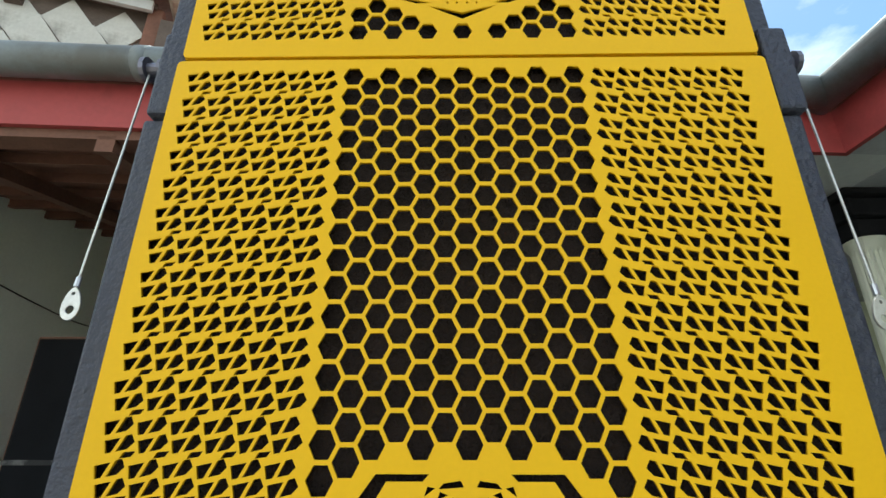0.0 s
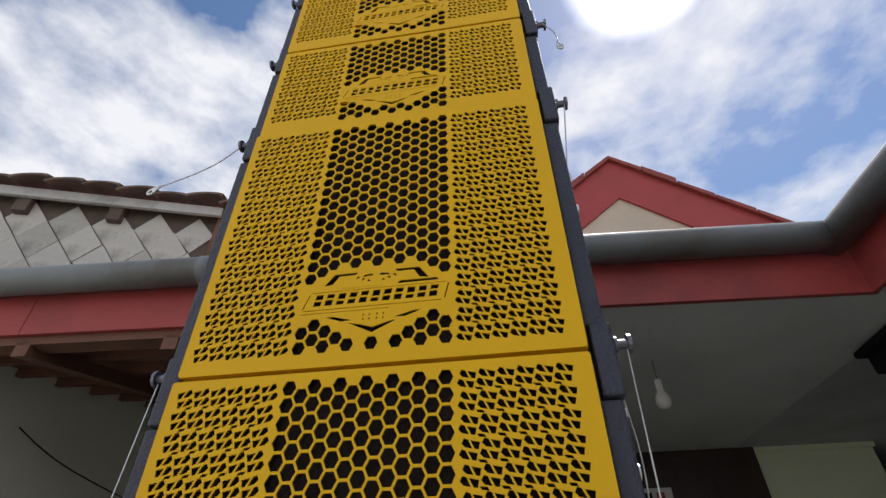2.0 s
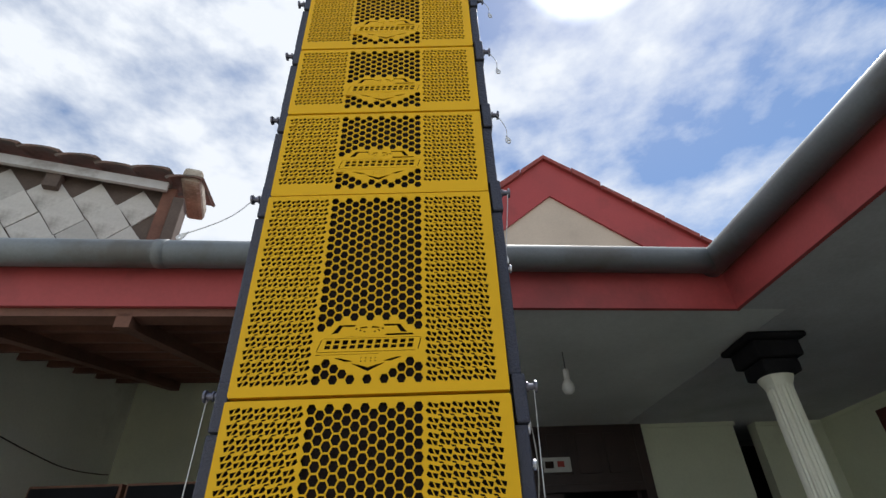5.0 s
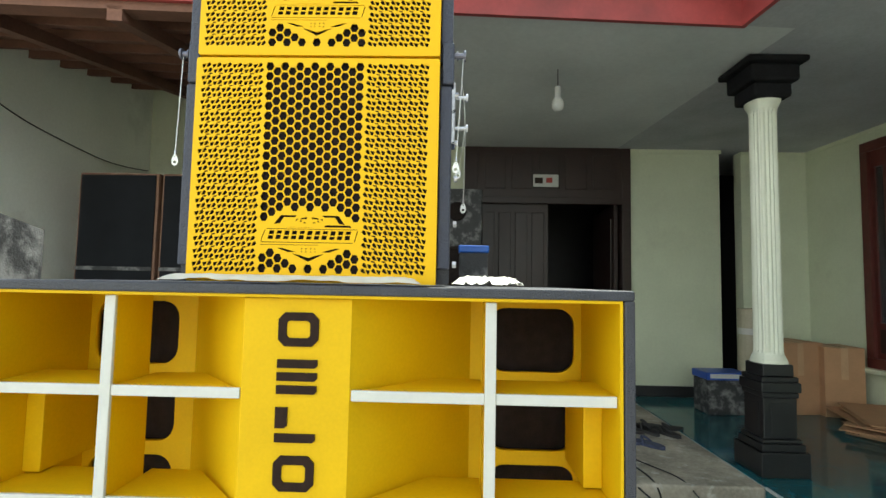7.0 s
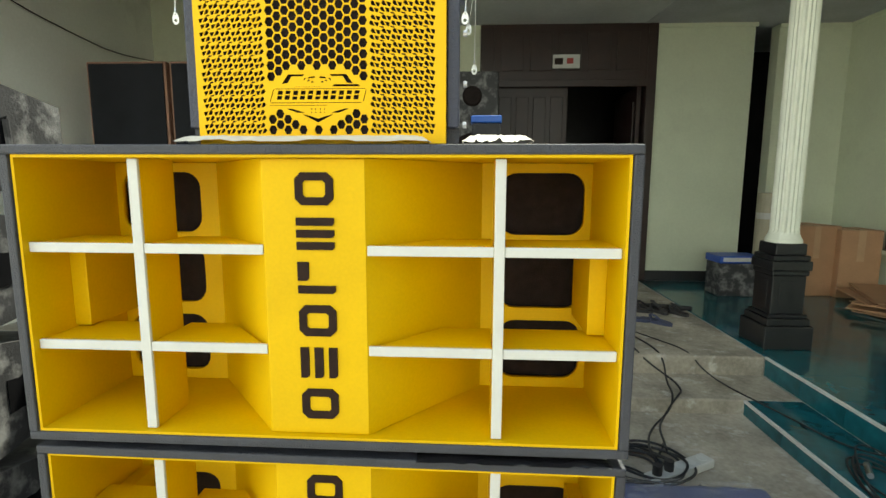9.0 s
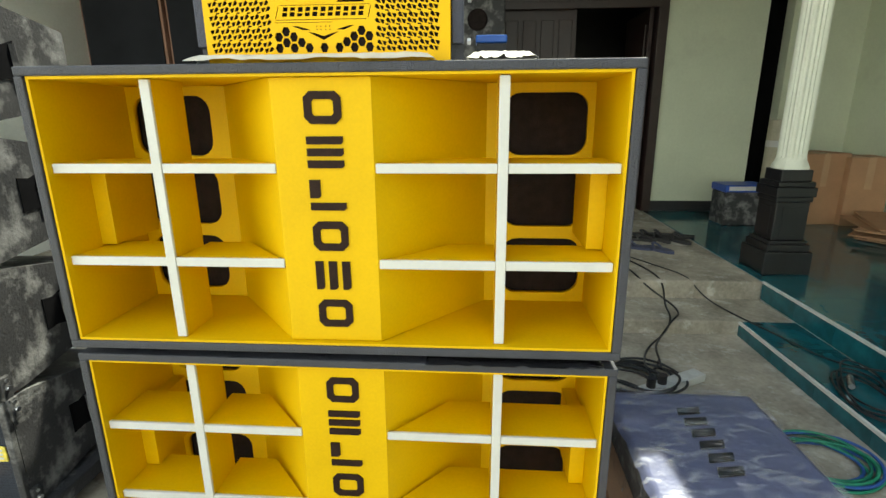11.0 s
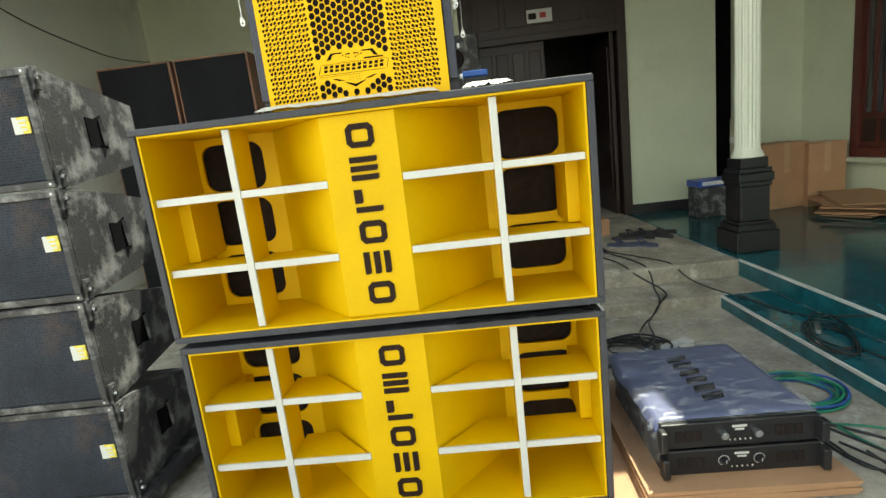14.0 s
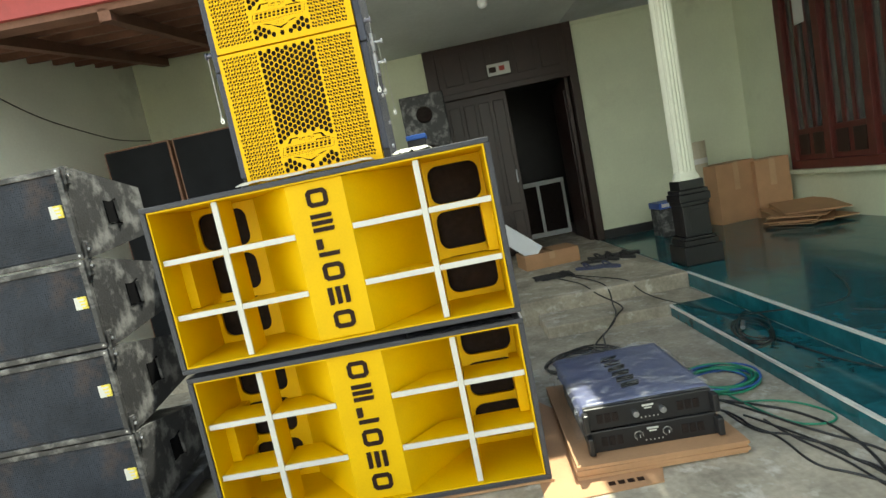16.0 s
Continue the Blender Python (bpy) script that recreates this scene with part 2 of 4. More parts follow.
# ---- the yellow subwoofers ----
def glyph_bars(parent, x, z0, z1, y):
    """Six plain dark marks, one below the other: chamfered frames and bars."""
    step, w, h, t = (z1 - z0) / 6, 0.040, 0.067, 0.0165
    for i in range(6):
        top = z1 - i * step
        bot = top - h
        if i in (0, 3, 5):
            def frame_line(d, c):
                return [(x - w + d + c, bot + d), (x + w - d - c, bot + d), (x + w - d, bot + d + c), (x + w - d, top - d - c), (x + w - d - c, top - d), (x - w + d + c, top - d), (x - w + d, top - d - c), (x - w + d, bot + d + c)]
            m = part("mark", sheet("mark", frame_line(0, 0.013), [frame_line(t, 0.005)], 0.0055), LETTER, parent)
            m.location.y = y
        else:
            bars = {1: ((-w, w, 0, t), (-w, w, 0.0253, 0.0253 + t), (-w, w, h - t, h)),
                    2: ((-w, w, 0, t), (-w, -w + 0.024, h - 0.040, h)),
                    4: ((-w, -w + 0.0185, 0, h), (-0.0095, 0.0095, 0, h), (w - 0.0185, w, 0, h))}[i]
            for a, b, lo, hi in bars:
                part("mark", prism([(x + a, bot + lo), (x + b - 0.005, bot + lo), (x + b, bot + lo + 0.005), (x + b, bot + hi), (x + a, bot + hi)], "y", y, y + 0.0055), LETTER, parent)


def subwoofer(at, label, lean):
    w, h, d, t = 0.656, 0.648, 0.80, 0.020
    e = thing("subwoofer", label, "speaker", at, group="stacked subwoofers")
    e.matrix_world = pose(*at, 0, lean, 0)
    part("bottom_panel", box(-w, w, 0.0, d, 0, t, 0.004), SHELL, e, "dark textured cabinet board")
    part("top_panel", box(-w, w, 0.0, d, h - t, h, 0.004), SHELL, e, "dark textured cabinet board")
    part("side_panel", box(-w, -w + t, 0.0, d, t, h - t, 0.003), SHELL, e, "dark textured cabinet board")
    part("side_panel", box(w - t, w, 0.0, d, t, h - t, 0.003), SHELL, e, "dark textured cabinet board")
    part("back_panel", box(-w + t, w - t, d - t, d, t, h - t), SHELL, e, "dark textured cabinet board")
    f = 0.016                                   # the boards inside stand back behind the rim
    iw, z0, z1, by = w - t - 0.002, t, h - t, 0.305
    for a, b, lo, hi in ((-iw, iw, z0, z0 + 0.006), (-iw, iw, z1 - 0.006, z1), (-iw, -iw + 0.006, z0 + 0.006, z1 - 0.006), (iw - 0.006, iw, z0 + 0.006, z1 - 0.006)):
        part("lining_board", box(a, b, 0.006, by + 0.02, lo, hi), YELLOW, e, "yellow painted horn lining")
    c0, c1 = -0.110, 0.107
    part("centre_panel", box(c0, c1, f + 0.004, f + 0.020, z0 + 0.007, z1 - 0.007, 0.002), YELLOW, e)
    for s, x, joint, h0, h1 in ((-1, c0, -0.350, -0.614, -0.397), (1, c1, 0.350, 0.397, 0.612)):
        pts = [(x, f + 0.006), (x, f + 0.020), (joint, by + 0.012), (joint, by)]
        part("slanted_panel", prism(pts, "z", z0 + 0.007, z1 - 0.007), YELLOW, e)
        a, b = sorted((joint, s * (iw - 0.006)))
        holes = [rounded(h0, h1, c - 0.080, c + 0.080, 0.042) for c in (h / 2 - 0.193, h / 2, h / 2 + 0.193)]
        out = [(a, z0 + 0.007), (b, z0 + 0.007), (b, z1 - 0.007), (a, z1 - 0.007)]
        baffle = part("baffle", sheet("baffle", out, holes, 0.018), YELLOW, e)
        baffle.location.y = by
        part("driver_grille", box(a + 0.004, b - 0.004, by + 0.03, by + 0.04, z0 + 0.02, z1 - 0.02), FOAM, e, "black driver mesh behind the openings")
        u, v = sorted((s * 0.588, s * (iw - 0.006)))
        part("handle_box", box(u, v, 0.125, by - 0.002, h / 2 - 0.095, h / 2 + 0.095, 0.002), YELLOW, e)
        x = s * 0.3815
        vd = part("upright_divider", box(x - 0.010, x + 0.010, f + 0.010, f + 0.13, z0 + 0.007, z1 - 0.007), YELLOW, e)
        part("white_edge", box(x - 0.011, x + 0.011, f + 0.002, f + 0.0105, z0 + 0.008, z1 - 0.008, 0.0015), WHITE_EDGE, vd)
        for c in (h / 2 - 0.108, h / 2 + 0.108):
            for u, v in ((x + s * 0.0115, s * (iw - 0.007)), (x - s * 0.0115, c0 - 0.002 if s < 0 else c1 + 0.002)):
                u, v = sorted((u, v))
                sh = bmesh.new()
                if abs(u + v) / 2 > 0.4:
                    box(u, v, f + 0.012, f + 0.16, c - 0.009, c + 0.009, 0, sh)
                else:
                    inner, outer = (c0 - 0.014 if s < 0 else c1 + 0.014), x - s * 0.0115
                    prism([(inner, f + 0.012), (outer, f + 0.012), (outer, f + 0.16), (inner + s * 0.135, f + 0.16)], "z", c - 0.009, c + 0.009, sh)
                so = part("shelf", sh, YELLOW, e)
                part("white_edge", box(u, v, f + 0.004, f + 0.0125, c - 0.0105, c + 0.0105, 0.0015), WHITE_EDGE, so)
    glyph_bars(e, 0.0015, 0.0375, h - 0.055, f)
    return e


subwoofer((-0.006, -0.024, 0.633), "yellow and black double subwoofer stacked on another", 0.0)
subwoofer((-0.008, -0.014, -0.0375), "yellow and black double subwoofer standing on cardboard", 0.25)


# ---- the loudspeaker tower ----
def grille_mesh(w, h):
    """Perforated front: hexagons in the middle, split cells at the sides, a badge low down."""
    holes = []
    bz, mid = 0.102, -0.005                   # badge centre, middle of the pattern
    def in_badge(x, z):
        dx, dz = abs(x - mid), z - bz
        return (-0.030 < dz < 0.030 and dx < 0.1045) or (0.029 < dz < 0.050 and dx < 0.078 - (dz - 0.029)) or (-0.064 < dz <= -0.030 and dx < 0.076 * (dz + 0.068) / 0.038)
    cx, cz, r = 0.0159, 0.0213, 0.0091
    for c in range(-6, 7):
        k = 0
        while True:
            x, z = mid + c * cx, h - 0.0225 - k * cz - (0 if c % 2 == 0 else cz / 2)
            k += 1
            if z < 0.022:
                break
            if not in_badge(x, z):
                holes.append([(a, z + (b - z) * 1.15) for a, b in ngon(x, z, r)])
    first_side = len(holes)
    # side cells: each a slanted hexagon split by a bar, in pairs of rows, with slits between the pairs
    px, pz = 0.0220, 0.0262
    n = int((h - 0.0600) / pz) + 1
    left_piece = [(-0.0087, 0.0012), (-0.0071, -0.0056), (-0.0034, -0.0050), (0.0006, 0.0031)]
    right_piece = [(-0.0011, -0.0046), (0.0056, -0.0032), (0.0092, 0.0006), (0.0067, 0.0050), (0.0030, 0.0041)]
    slit = [(-0.0046, -0.0021), (0.0025, -0.0012), (0.0047, 0.0019), (-0.0026, 0.0012)]
    for s in (-1, 1):
        def side(x, z, piece):
            pts = [(x + a * 1.13, z + b * 1.15) for a, b in piece]
            holes.append(pts if s < 0 else [(-a, b) for a, b in reversed(pts)])
        for k in range(n):
            z = h - 0.0205 - k * pz
            for i in range(6):
                x = -0.1765 + (i - 2.5) * px
                for dx, dz in ((0.0, 0.0), (0.0030, -0.0112)):
                    side(x + dx, z + dz, left_piece)
                    side(x + dx, z + dz, right_piece)
                if k < n - 1 and i < 5:
                    side(x + 0.0101, z - 0.0181, slit)
    holes[first_side:] = [[(mid + a, b) for a, b in loop] for loop in holes[first_side:]]
    # plain badge: slanted marks within a thin slanted frame, brackets, arcs, dots, chevron
    def cut(pts, flip=False):
        holes.append([(mid + (-a if flip else a), bz + b) for a, b in (pts[::-1] if flip else pts)])
    for i in range(11):
        x, b = -0.0795 + i * 0.0159, (0.0, 0.0012, -0.0012)[i % 3]
        cut([(x - 0.0062, -0.0095), (x + 0.0046, -0.0095), (x + 0.0062, -0.0018 + b), (x - 0.0046, -0.0018 + b)])
        cut([(x - 0.0040, 0.0004 + b), (x + 0.0066, 0.0004 + b), (x + 0.0082, 0.0085), (x - 0.0024, 0.0085)])
    cut([(-0.101, -0.0165), (0.090, -0.0165), (0.0905, -0.0150), (-0.0975, -0.0150)])
    cut([(-0.101, -0.0215), (0.020, -0.0215), (0.020, -0.0203), (-0.101, -0.0203)])
    cut([(-0.088, 0.0125), (0.100, 0.0125), (0.0985, 0.0112), (-0.089, 0.0112)][::-1])
    cut([(-0.1005, -0.0135), (-0.0985, -0.0135), (-0.0905, 0.0100), (-0.0925, 0.0100)])
    cut([(0.0935, -0.0135), (0.0955, -0.0135), (0.1015, 0.0095), (0.0995, 0.0095)])
    cut([(0.030, 0.0160), (0.088, 0.0160), (0.084, 0.0205), (0.034, 0.0205)])
    cut([(0.0, -0.0555), (0.034, -0.0385), (0.017, -0.0420), (0.0, -0.0475), (-0.017, -0.0420), (-0.034, -0.0385)])
    for flip in (False, True):
        cut([(0.074, 0.0215), (0.060, 0.0405), (0.026, 0.0405), (0.030, 0.0362), (0.053, 0.0362), (0.061, 0.0235)][::-1], flip)
        cut([(0.055, -0.0275), (0.026, -0.0355), (0.043, -0.0360), (0.066, -0.0275)], flip)
        for k in range(3):
            cut([(0.006 + 0.008 * k, 0.0245 + 0.004 * k), (0.013 + 0.008 * k, 0.0235 + 0.002 * k), (0.011 + 0.008 * k, 0.0275 + 0.003 * k)], flip)
        for k in range(2):
            for row in (-0.0285, -0.0350):
                c = 0.005 + 0.0085 * k
                cut([(c - 0.0018, row), (c, row - 0.0018), (c + 0.0018, row), (c, row + 0.0018)], flip)
        cut([(0.004, 0.0330), (0.020, 0.0318), (0.017, 0.0352), (0.006, 0.0368)], flip)
    for k in range(16):
        a = -0.048 + k * 0.0035
        cut([(a, 0.0150), (a + 0.0016, 0.0150), (a + 0.0016, 0.0163), (a, 0.0163)])
    out = rounded(-w / 2, w / 2, 0.004, h - 0.004, 0.004, 2)
    return sheet("grille", out, holes, 0.003)


W_G = 0.515


def build_cabinet(h, label):
    e = thing("array_speaker", label, "speaker", group="speaker tower")
    k = 0.296
    body = [(-k + 0.012, 0.03), (k - 0.012, 0.03), (k - 0.03, 0.44), (-k + 0.03, 0.44)]
    part("cabinet", prism(body, "z", 0.006, h - 0.006), SHELL, e, "dark textured cabinet")
    g = part("grille", grille_mesh(W_G, h), YELLOW_GRILLE, e, "yellow perforated steel grille with cut-out badge")
    fl = bmesh.new()
    box(-W_G / 2, W_G / 2, 0.003, 0.026, 0.004, 0.007, 0, fl)
    box(-W_G / 2, W_G / 2, 0.003, 0.026, h - 0.007, h - 0.004, 0, fl)
    box(-W_G / 2, -W_G / 2 + 0.003, 0.003, 0.026, 0.007, h - 0.007, 0, fl)
    box(W_G / 2 - 0.003, W_G / 2, 0.003, 0.026, 0.007, h - 0.007, 0, fl)
    part("grille_flange", fl, YELLOW_GRILLE, e)
    part("foam", box(-W_G / 2 + 0.004, W_G / 2 - 0.004, 0.010, 0.0295, 0.008, h - 0.008), FOAM, e, "black foam behind the grille")
    for s in (-1, 1):
        a, b = sorted((s * 0.2595, s * 0.284))
        rail = part("side_rail", box(a, b, 0.012, 0.050, 0.037, h - 0.057, 0.003), CHEEK, e, "navy coated rigging rail")
        part("rail_link", box(a + 0.004, b + 0.004, 0.006, 0.040, h - 0.055, h + 0.035, 0.003), CHEEK, rail)
        pin = bmesh.new()
        rod((s * 0.284, 0.035, h + 0.018), (s * 0.308, 0.035, h + 0.018), 0.0065, 10, pin)
        rod((s * 0.308, 0.035, h + 0.018), (s * 0.3125, 0.035, h + 0.018), 0.012, 12, pin)
        rod((s * 0.293, 0.035, h + 0.018), (s * 0.296, 0.035, h + 0.018), 0.010, 12, pin)
        part("locking_pin", pin, DARK_STEEL, e, "dark zinc locking pin", smooth=False)
    return e


TALL, SHORT = 0.4805, 0.286
TOWER = 1.281
CX, CY = 0.006, 0.020
tall = build_cabinet(TALL, "tall yellow-grilled array speaker with dark cabinet")
tall.matrix_world = pose(CX, CY, TOWER)
copy_thing(tall, pose(CX, CY + 0.004, TOWER + TALL))
short = build_cabinet(SHORT, "low yellow-grilled array speaker high in the tower")
short.matrix_world = pose(CX, CY + 0.010, TOWER + 2 * TALL)
for i in range(1, 4):
    copy_thing(short, pose(CX, CY + 0.010, TOWER + 2 * TALL + i * SHORT))


# ---- the setting ----
# The house has its own axes, which start at the porch corner.
HOUSE = pose(2.112, 2.03, 0, 0, 0, 0.3)
EAVES = pose(1.89, 1.76, 0, 0, 0, 4.2) @ pose(0.22, 0.27, 0)      # the eaves stand a little askew to the porch
PORCH, STEP, GROUND = 0.148, 0.030, -0.052
EAVE_V, EAVE_U, CEIL = -0.27, -0.22, 2.785
BACK = 2.37


def house_part(name, bm, material, label, category, smooth=False, place=HOUSE):
    ob = part(name, bm, material, smooth=smooth)
    ob.matrix_world = place
    return tagged(ob, label, category, kind="structure")


def slab(name, b, material, label, category, bevel=0.0, place=HOUSE):
    return house_part(name, box(*b, bevel), material, label, category, place=place)


g = bmesh.new()
bmesh.ops.create_grid(g, x_segments=60, y_segments=60, size=1)
for v in g.verts:
    v.co.x, v.co.y = math.copysign(abs(v.co.x) ** 3 * 80, v.co.x), math.copysign(abs(v.co.y) ** 3 * 80, v.co.y)
    v.co.z = GROUND
tagged(part("ground", g, CONCRETE, smooth=True), "worn grey concrete yard with pale patches", "ground", kind="structure")

porch = slab("porch_floor", (0.012, 6, -9, 7.5, -0.3, PORCH - 0.008), GROUT, "glossy teal tiled porch floor", "floor")
step = slab("porch_step", (-0.300, 0.006, -9, -0.372, -0.3, STEP - 0.008), GROUT, "glossy teal tiled step along the porch", "step")
slab("landing", (-9, 0.010, 0.0, 7.5, -0.3, PORCH - 0.004), CONCRETE, "bare concrete landing before the house door", "landing", 0.012)
slab("landing_step", (-1.18, -0.003, -0.37, 0.006, -0.3, STEP), CONCRETE, "bare worn concrete step", "step", 0.010)

# walls
WT = 0.14
slab("wall_north_1", (0.075, 1.03, BACK, BACK + WT, PORCH, CEIL), WALL, "pale green painted house wall", "wall")
slab("wall_north_2", (1.29, 2.14, BACK + 0.05, BACK + 0.05 + WT, PORCH, CEIL), WALL, "pale green painted house wall", "wall")
slab("wall_north_3", (-5.35, -1.715, BACK, BACK + WT, PORCH, 3.40), WALL, "pale green painted house wall", "wall")
# added wall behind the passage gap, its shade put into the black colour
slab("wall_passage", (1.0, 3.7, BACK + 1.2, BACK + 1.3, PORCH, CEIL), WALL_DARK, "added wall closing the passage, coloured black for its shade", "wall")
house_part("wall_west", prism([(-0.60, -0.2), (-0.60, 2.80), (BACK, 3.38), (BACK, -0.2)], "x", -5.35, -5.20), mat("off_white_wall_paint", (0.84, 0.87, 0.80), 0.8, vary=0.08, scale=1.2, fine=40, bump=0.15, dirt=(0.6, 0.62, 0.56), dirt_at=0.64), "pale painted side wall with a cable along it", "wall")
wu = 1.99
wall_e = bmesh.new()
box(wu, wu + WT, -9, -1.475, PORCH, CEIL, 0, wall_e)
box(wu, wu + WT, -1.475, 1.67, PORCH, 0.60, 0, wall_e)
box(wu, wu + WT, -1.475, 1.67, 2.662, CEIL, 0, wall_e)
box(wu, wu + WT, 1.67, BACK + 0.05, PORCH, CEIL, 0, wall_e)
house_part("wall_east", wall_e, WALL, "pale green painted wall of the wing with a wide window", "wall")
slab("baseboard", (0.075, 1.03, BACK - 0.012, BACK, PORCH, PORCH + 0.11), WALL_DARK, "black painted skirting", "baseboard")
trim = bmesh.new()
box(-1.715, 1.05, BACK - 0.014, BACK, CEIL - 0.045, CEIL - 0.004, 0, trim)
box(1.29, wu, BACK + 0.036, BACK + 0.05, CEIL - 0.045, CEIL - 0.004, 0, trim)
box(wu - 0.014, wu, -4, BACK + 0.03, CEIL - 0.045, CEIL - 0.004, 0, trim)
house_part("trim", trim, WALL, "pale cornice strip under the ceiling", "trim")
# unseen walls added to close the rooms, coloured black as if unlit
slab("wall_room_back", (-9, 3.8, 5.0, 5.1, PORCH, CEIL), WALL_DARK, "added back wall of the unlit room, coloured black for its shade", "wall")
slab("wall_room_left", (-2.6, -2.5, BACK + WT, 5.0, PORCH, CEIL), WALL_DARK, "added side wall of the unlit room, coloured black for its shade", "wall")
slab("wall_room_right", (0.9, 1.0, BACK + WT, 5.0, PORCH, CEIL), WALL_DARK, "added side wall of the unlit room, coloured black for its shade", "wall")
slab("wall_wing_back", (wu + 1.6, wu + 1.7, -9, 5.0, PORCH, CEIL), WALL_DARK, "added wall of the unlit room behind the window, coloured black for its shade", "wall")

# ceilings
ceil_a = bmesh.new()
box(-2.35, 0.12, EAVE_V + 0.03, 5.6, CEIL, CEIL + 0.05, 0, ceil_a)
house_part("ceiling_1", ceil_a, CEILING, "dull grey porch ceiling", "ceiling", place=EAVES)
ceil_b = bmesh.new()
box(EAVE_U + 0.03, 4.4, -9, EAVE_V + 0.03, CEIL - 0.004, CEIL + 0.05, 0, ceil_b)
box(0.12, 4.4, EAVE_V + 0.03, 5.6, CEIL - 0.004, CEIL + 0.05, 0, ceil_b)
house_part("ceiling_2", ceil_b, mat("dim_grey_ceiling_paint", (0.46, 0.47, 0.50), 0.8, vary=0.2, scale=2, fine=40), "dim grey ceiling of the wing porch", "ceiling", place=EAVES)
ceil_c = bmesh.new()
box(-9, -2.35, EAVE_V + 0.03, 5.6, 2.79, 2.83, 0, ceil_c)
for k in range(9):
    box(-9, -2.40, -0.16 + k * 0.31, -0.11 + k * 0.31, 2.73, 2.792, 0, ceil_c)
for k in range(5):
    box(-2.9 - k * 0.8, -2.82 - k * 0.8, EAVE_V + 0.03, BACK, 2.65, 2.732, 0, ceil_c)
for v in ceil_c.verts:
    v.co.z += 0.20 * (v.co.y - EAVE_V)
prism([(EAVE_V + 0.03, CEIL), (EAVE_V + 0.03, 2.84), (5.6, 4.0), (5.6, CEIL)], "x", -2.40, -2.352, ceil_c)
ROUGH_WOOD = mat("rough_brown_timber", (0.16, 0.075, 0.05), 0.8, vary=0.3, scale=4, fine=50, bump=0.4)
house_part("ceiling_3", ceil_c, ROUGH_WOOD, "bare brown timber porch ceiling with battens", "ceiling", place=EAVES)

# eaves: fascia boards, gutters, roof
fa = bmesh.new()
box(-9, -2.32, EAVE_V, EAVE_V + 0.028, 2.765, 3.00, 0, fa)
box(-2.318, EAVE_U + 0.03, EAVE_V, EAVE_V + 0.028, 2.765, 3.00, 0, fa)
box(-4.5, -4.49, EAVE_V - 0.003, EAVE_V, 2.765, 3.00, 0, fa)
house_part("fascia_1", fa, FASCIA, "red painted fascia board with open joints", "fascia", place=EAVES)
slab("fascia_2", (EAVE_U, EAVE_U + 0.028, -9, EAVE_V, 2.765, 3.00), FASCIA, "red painted fascia board of the wing", "fascia", place=EAVES)
slab("batten", (-9, -2.30, EAVE_V + 0.03, EAVE_V + 0.14, 2.72, 2.77), ROUGH_WOOD, "brown timber batten under the fascia", "batten", place=EAVES)


def gutter(name, a, b, r):
    g = house_part(name, rod(a, b, r, 24), GUTTER, "weathered grey half-round roof gutter", "gutter", smooth=True, place=EAVES)
    for i in range(1, 5):
        p = Vector(a).lerp(Vector(b), i / 5 + 0.03)
        d = (Vector(b) - Vector(a)).normalized() * 0.03
        part("joint", rod(p - d, p + d, r + 0.004, 24), GUTTER, g, smooth=True)
    return g


gutter("gutter_1", (-9, EAVE_V - 0.085, 3.046), (EAVE_U - 0.06, EAVE_V - 0.085, 3.046), 0.078)
gutter("gutter_2", (EAVE_U - 0.085, EAVE_V - 0.02, 3.046), (EAVE_U - 0.085, -9, 3.046), 0.080)
roof = bmesh.new()
prism([(EAVE_V, 3.00), (EAVE_V, 3.04), (4.2, 4.55), (4.2, 4.45)], "x", -9, 4.4, roof)
prism([(EAVE_U, 3.00), (EAVE_U, 3.04), (2.2, 4.0), (4.6, 3.1)], "y", -9, EAVE_V - 0.01, roof)
house_part("roof", roof, mat("roof_tile_red", (0.20, 0.07, 0.05), 0.8, vary=0.3, scale=8, fine=30), "red-brown tiled porch roof", "roof", place=EAVES)

# gable over the house
RED_TILE = mat("dark_red_ridge_tile", (0.26, 0.06, 0.05), 0.7, vary=0.25, scale=9, fine=40)
GABLE = mat("beige_gable_render", (0.56, 0.50, 0.40), 0.8, vary=0.12, scale=1.5, fine=40, bump=0.2, dirt=(0.42, 0.37, 0.30), dirt_at=0.62)
gab = thing("house_gable", "beige gable with a wide red painted verge band", "gable", (1.56, 3.9, 0), 0, kind="structure")
part("wall", prism([(-2.8, 2.9), (2.8, 2.9), (2.8, 3.75), (0, 6.025), (-2.8, 3.75)], "y", 0.03, 0.25), GABLE, gab, "beige rendered gable wall")
band = bmesh.new()
for s in (-1, 1):
    prism([(0, 5.435), (0, 6.045), (s * 2.9, 3.69), (s * 2.9, 3.08)], "y", 0.0, 0.028, band)
part("verge_band", band, FASCIA, gab, "red painted verge band")
for s in (-1, 1):
    for k in range(9):
        x0, x1 = s * 0.33 * k, s * (0.33 * (k + 1) - 0.012)
        z0, z1 = 6.05 - abs(x0) * 0.812, 6.05 - abs(x1) * 0.812
        up = 0.035 if k != 1 else 0.065
        part("ridge_tile", prism([(x0, z0 - 0.02), (x0, z0 + up), (x1, z1 + up + 0.01), (x1, z1 - 0.02)], "y", -0.05, 0.35), RED_TILE, gab)

